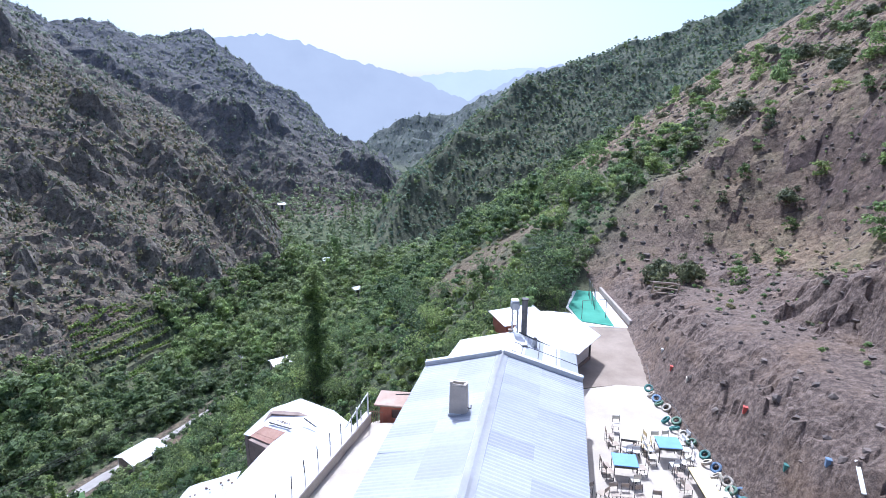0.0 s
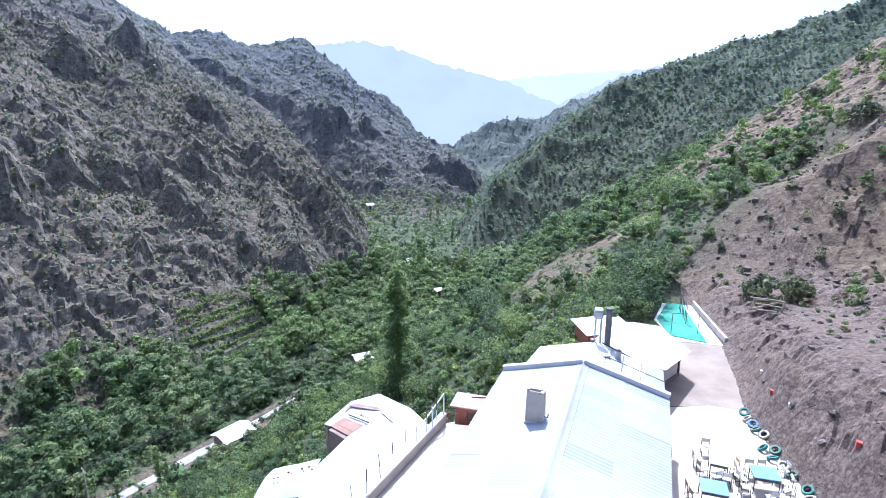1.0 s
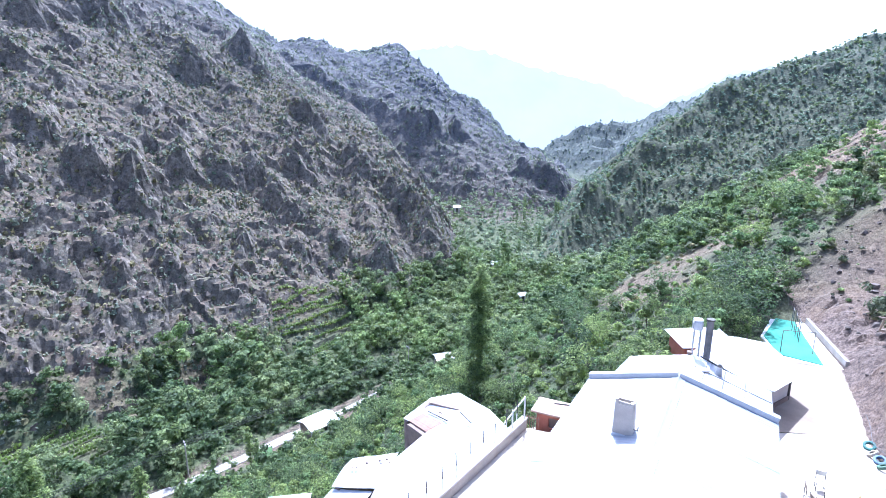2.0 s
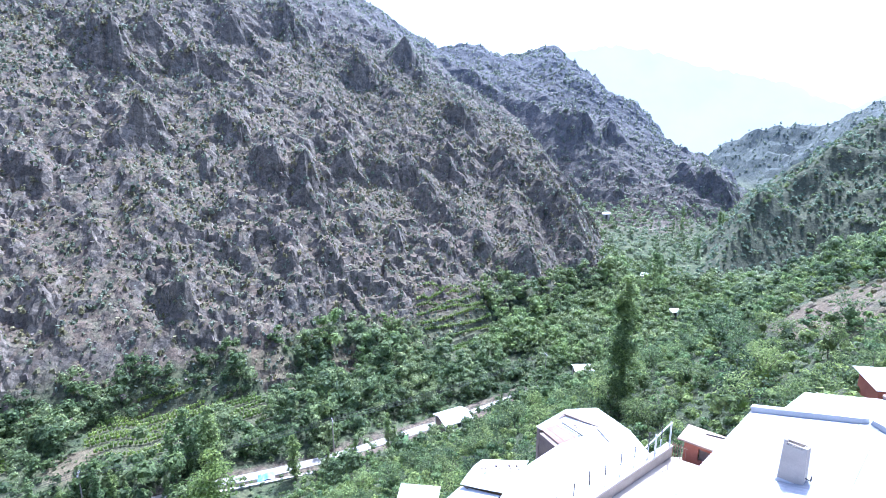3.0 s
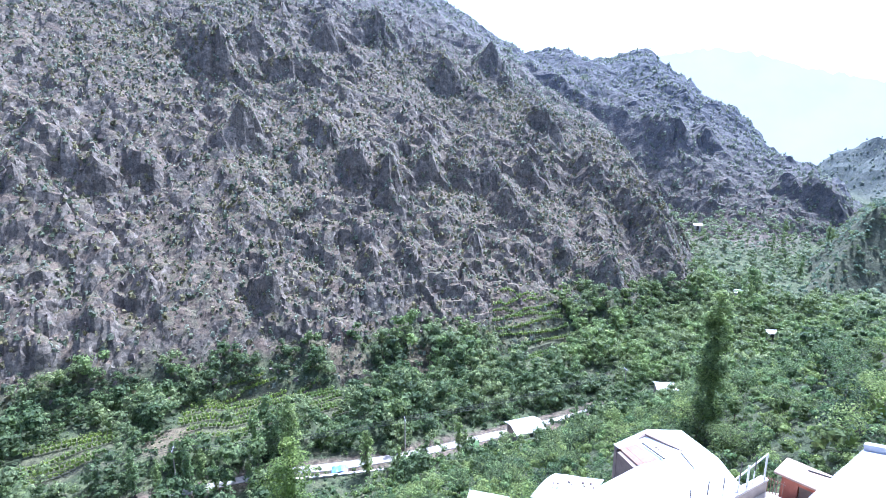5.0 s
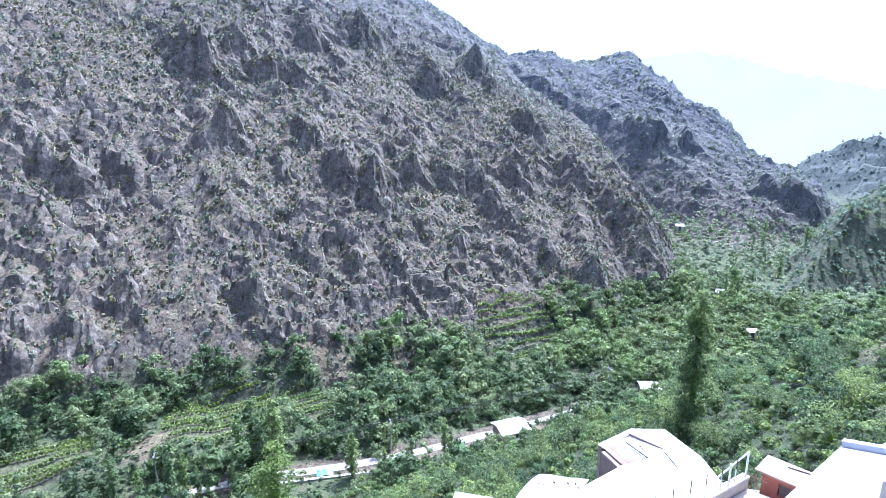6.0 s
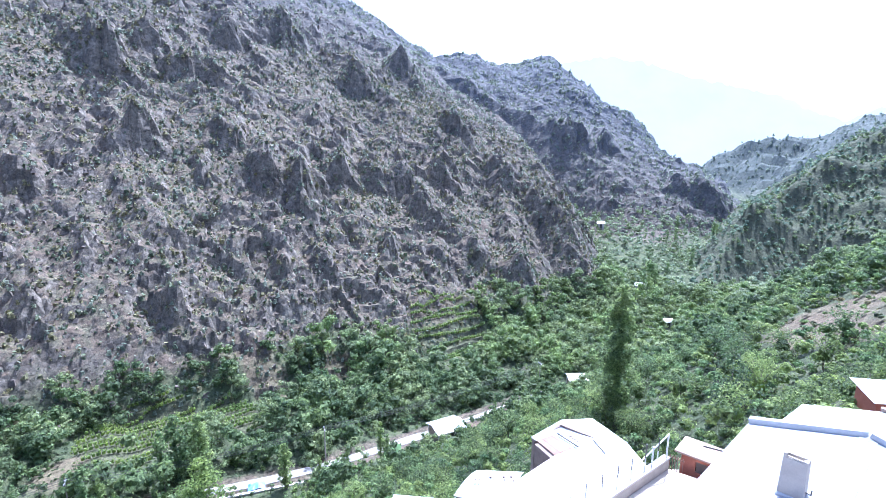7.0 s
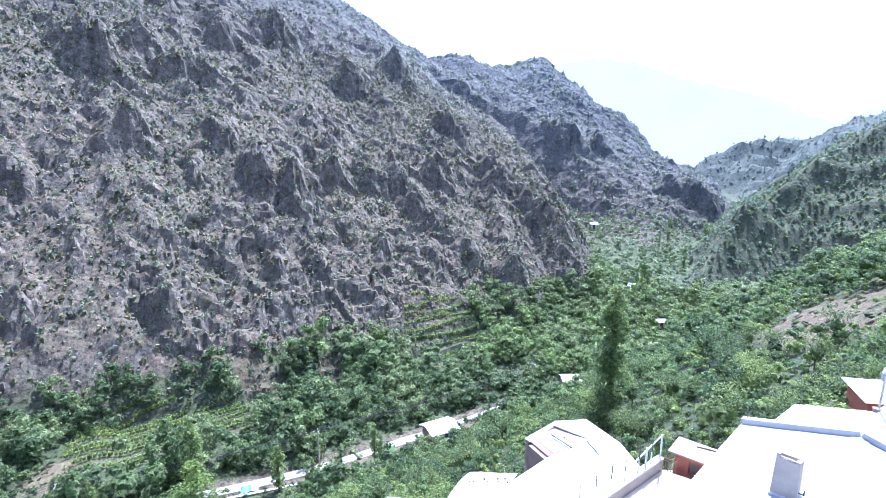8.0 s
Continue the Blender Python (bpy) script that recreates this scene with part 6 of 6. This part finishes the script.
TOP = 0.035
blue = table(0.95, 0.82, 0.75, BLUE_TOP, "light blue square school table in the yard")
blue.matrix_basis = pose(7.1, 18.5, TOP, 0, 0, -9)
copy_thing(blue, pose(9.28, 19.65, TOP, 0, 0, -6))
brown = table(0.7, 0.85, 0.7, CREAM_SEAT, "worn cream-topped school table in the yard")
brown.matrix_basis = pose(7.85, 20.35, TOP, 0, 0, -14)
bench = table(0.62, 2.6, 0.55, YELLOW_WOOD, "long pale yellow bench table along the tyres", "long_bench")
bench.matrix_basis = pose(9.75, 17.0, TOP, 0, 0, -3)
low = table(0.62, 1.8, 0.55, YELLOW_WOOD, "pale yellow low bench table", "long_bench")
low.matrix_basis = pose(8.9, 15.6, TOP, 0, 0, -3)

cream = chair(CREAM_SEAT, "cream-seated school chair with a dark steel frame")
dark = chair(WOOD, "brown wooden school chair with a dark steel frame")
pale_chair = chair(WHITE_PAINT, "white plastic school chair with a steel frame")
yellow = chair(YELLOW_WOOD, "yellow school chair with a steel frame")
SEATS = [(cream, 7.75, 21.6, 170), (dark, 7.2, 20.75, 265), (dark, 7.22, 20.15, 280), (pale_chair, 7.6, 19.75, 20), (pale_chair, 7.95, 19.65, -12), (yellow, 8.45, 20.5, 95), (yellow, 8.5, 20.0, 80),
         (dark, 6.42, 18.75, 270), (dark, 6.45, 18.35, 280), (dark, 7.85, 18.55, 90), (cream, 7.3, 17.85, 8),
         (cream, 8.62, 20.2, 268), (pale_chair, 8.55, 19.75, 275), (cream, 8.5, 19.25, 262), (cream, 9.05, 20.35, 178), (cream, 9.55, 20.4, 186), (pale_chair, 10.0, 20.2, 92), (pale_chair, 10.12, 19.75, 84),
         (pale_chair, 10.0, 19.2, 70), (cream, 9.65, 18.9, 30), (pale_chair, 9.2, 18.75, 5), (dark, 9.15, 18.1, 265), (dark, 9.1, 17.4, 275), (cream, 10.3, 17.7, 90), (cream, 10.35, 17.0, 84),
         (dark, 5.35, 17.4, 15), (dark, 5.85, 17.1, 40), (dark, 6.3, 17.05, 185), (dark, 6.7, 17.0, 178), (dark, 7.2, 16.9, 190), (cream, 6.0, 16.5, 300)]
for kind, x, y, turn in SEATS:
    copy_thing(kind, pose(x, y, TOP, 0, 0, turn) @ Matrix.Scale(0.82, 4))
for kind, x, y, turn in ((cream, 10.2, 16.3, 88), (dark, 7.7, 16.6, 170), (pale_chair, 10.35, 20.55, 100), (yellow, 8.2, 15.0, 60)):
    kind.matrix_basis = pose(x, y, TOP, 0, 0, turn) @ Matrix.Scale(0.82, 4)


def tyre(color, label):
    thing = empty("tyre", pose(0, 0, 0), label, "tyre", "painted tyres along the yard edge")
    bm = bmesh.new()
    sides, ring = 20, [(0.175, 0.055), (0.20, 0.085), (0.27, 0.09), (0.315, 0.07), (0.325, 0.0), (0.315, -0.07), (0.27, -0.09), (0.20, -0.085), (0.175, -0.055), (0.24, -0.06), (0.27, 0.0), (0.24, 0.06)]
    rows = []
    for k in range(sides):
        a = 2 * math.pi * k / sides
        rows.append([bm.verts.new((math.cos(a) * r, math.sin(a) * r, z)) for r, z in ring])
    for k in range(sides):
        for j in range(len(ring)):
            n = (j + 1) % len(ring)
            bm.faces.new([rows[k][j], rows[(k + 1) % sides][j], rows[(k + 1) % sides][n], rows[k][n]])
    bmesh.ops.recalc_face_normals(bm, faces=bm.faces)
    part("casing", bm, color, thing)
    return thing


TINTS = [plain("tyre_" + n, tuple(v * 0.7 for v in c), c, 3.0, 0.6, 0, 0.15, 25) for n, c in (("teal", (0.06, 0.20, 0.17)), ("blue", (0.16, 0.25, 0.38)), ("cream", (0.48, 0.42, 0.33)), ("green", (0.11, 0.20, 0.13)))]
TYRES = [tyre(m, f"half-sunk old tyre painted {n}") for m, n in zip(TINTS, ("teal", "blue", "cream", "dull green"))]
ROW = [(10.6, 25.3, 0), (10.5, 24.7, 2), (10.6, 24.25, 1), (10.55, 23.8, 3), (10.75, 23.4, 2), (10.3, 22.35, 0), (10.75, 22.25, 3), (10.42, 21.65, 0), (10.62, 21.15, 2), (10.7, 20.6, 3), (10.88, 19.7, 0), (10.72, 19.2, 2),
       (10.93, 18.85, 1), (10.7, 18.35, 2), (10.95, 18.0, 2), (10.85, 17.5, 3), (11.15, 17.35, 1)]
lean = random.Random(12)
for k, (x, y, c) in enumerate(ROW):
    m = pose(x, y, 0.16, lean.uniform(12, 30) * (-1) ** k, lean.uniform(-38, -14), lean.uniform(-20, 20))
    copy_thing(TYRES[c], m @ Matrix.Scale(0.72, 4))
for k, kind in enumerate(TYRES):
    kind.matrix_basis = pose(10.95 + 0.12 * (k % 2), 16.8 - 0.6 * k, 0.2, 10, -26, 15 * k) @ Matrix.Scale(0.72, 4)


def edge_cable():
    bm = bmesh.new()
    pts = [Vector((float(np.interp(y, CUT_Y, CUT_X)) - 0.3 + 0.06 * math.sin(y * 1.7), y, 0.5 + 0.12 * math.sin(y * 0.9))) for y in np.arange(12, 28, 0.5)]
    for a, b in zip(pts, pts[1:]):
        add_rod(bm, a, b, 0.013, 5)
    tagged(part("edge_cable", bm, SOOT), "grey steel cable holding the rock netting", "cable")


edge_cable()


def bird_box(x, y, color, label, size=0.17):
    z = height(x, y)
    thing = empty("nest_box", pose(x, y, z + 0.1, 0, 0, 70), label, "box", "coloured boxes on the rock face")
    body = part("body", box(-size / 2, size / 2, -size / 2, size / 2, -0.2, size * 0.6, None, 0.01), color, thing)
    part("lid", box(-size * 0.62, size * 0.62, -size * 0.62, size * 0.62, size * 0.6, size * 0.7, pose(0, 0, 0, 8, 0, 0)), color, body)


RED = plain("box_red", (0.45, 0.07, 0.05), (0.6, 0.12, 0.09), 3.0, 0.6)
bird_box(12.41, 15.2, TINTS[1], "small blue box fixed to the rock face", 0.14)
bird_box(12.03, 16.5, TINTS[0], "small teal box fixed to the rock face", 0.14)
bird_box(12.2, 19.6, RED, "small red box fixed to the rock face", 0.15)
bird_box(11.55, 25.1, RED, "small orange-red box on a stake by the rock", 0.13)
bird_box(12.1, 27.6, WHITE_PAINT, "small white box by the rock", 0.13)
bird_box(11.7, 23.6, CREAM_SEAT, "small cream box fixed to the rock face", 0.13)


def timber_frame():
    x, y = 15.4, 35.7
    m = pose(x, y, height(x, y) + 0.55, -52, 0, -14)
    thing = empty("timber_frame", m, "discarded weathered timber frame lying on the bank", "frame")
    w, h = 1.7, 1.15
    for a, b in (((-w / 2, -h / 2), (w / 2, -h / 2)), ((-w / 2, h / 2), (w / 2, h / 2)), ((-w / 2, -h / 2), (-w / 2, h / 2)), ((w / 2, -h / 2), (w / 2, h / 2)), ((-w / 2, h / 2), (w / 2 - 0.2, -h / 2)), ((-w / 2 + 0.15, -0.1), (w / 2 - 0.1, 0.05)), ((-w / 2 - 0.2, -h / 2 - 0.15), (w / 2 - 0.3, -h / 2 - 0.1))):
        a, b = Vector((*a, 0)), Vector((*b, 0))
        bm = box(-0.05, (b - a).length + 0.05, -0.05, 0.05, -0.03, 0.03, Matrix.Translation(a) @ (b - a).to_track_quat("X", "Z").to_matrix().to_4x4(), 0.006)
        part("bar", bm, WOOD, thing)
    x, y = 12.5, 14.0
    z = height(x, y) + 0.3
    plank = empty("loose_plank", pose(x, y, z, 0, -10, 62), "pale loose plank lying on the rock face", "plank")
    part("board", box(-0.7, 0.7, -0.06, 0.06, -0.02, 0.02, None, 0.006), WHITE_PAINT, plank)


timber_frame()
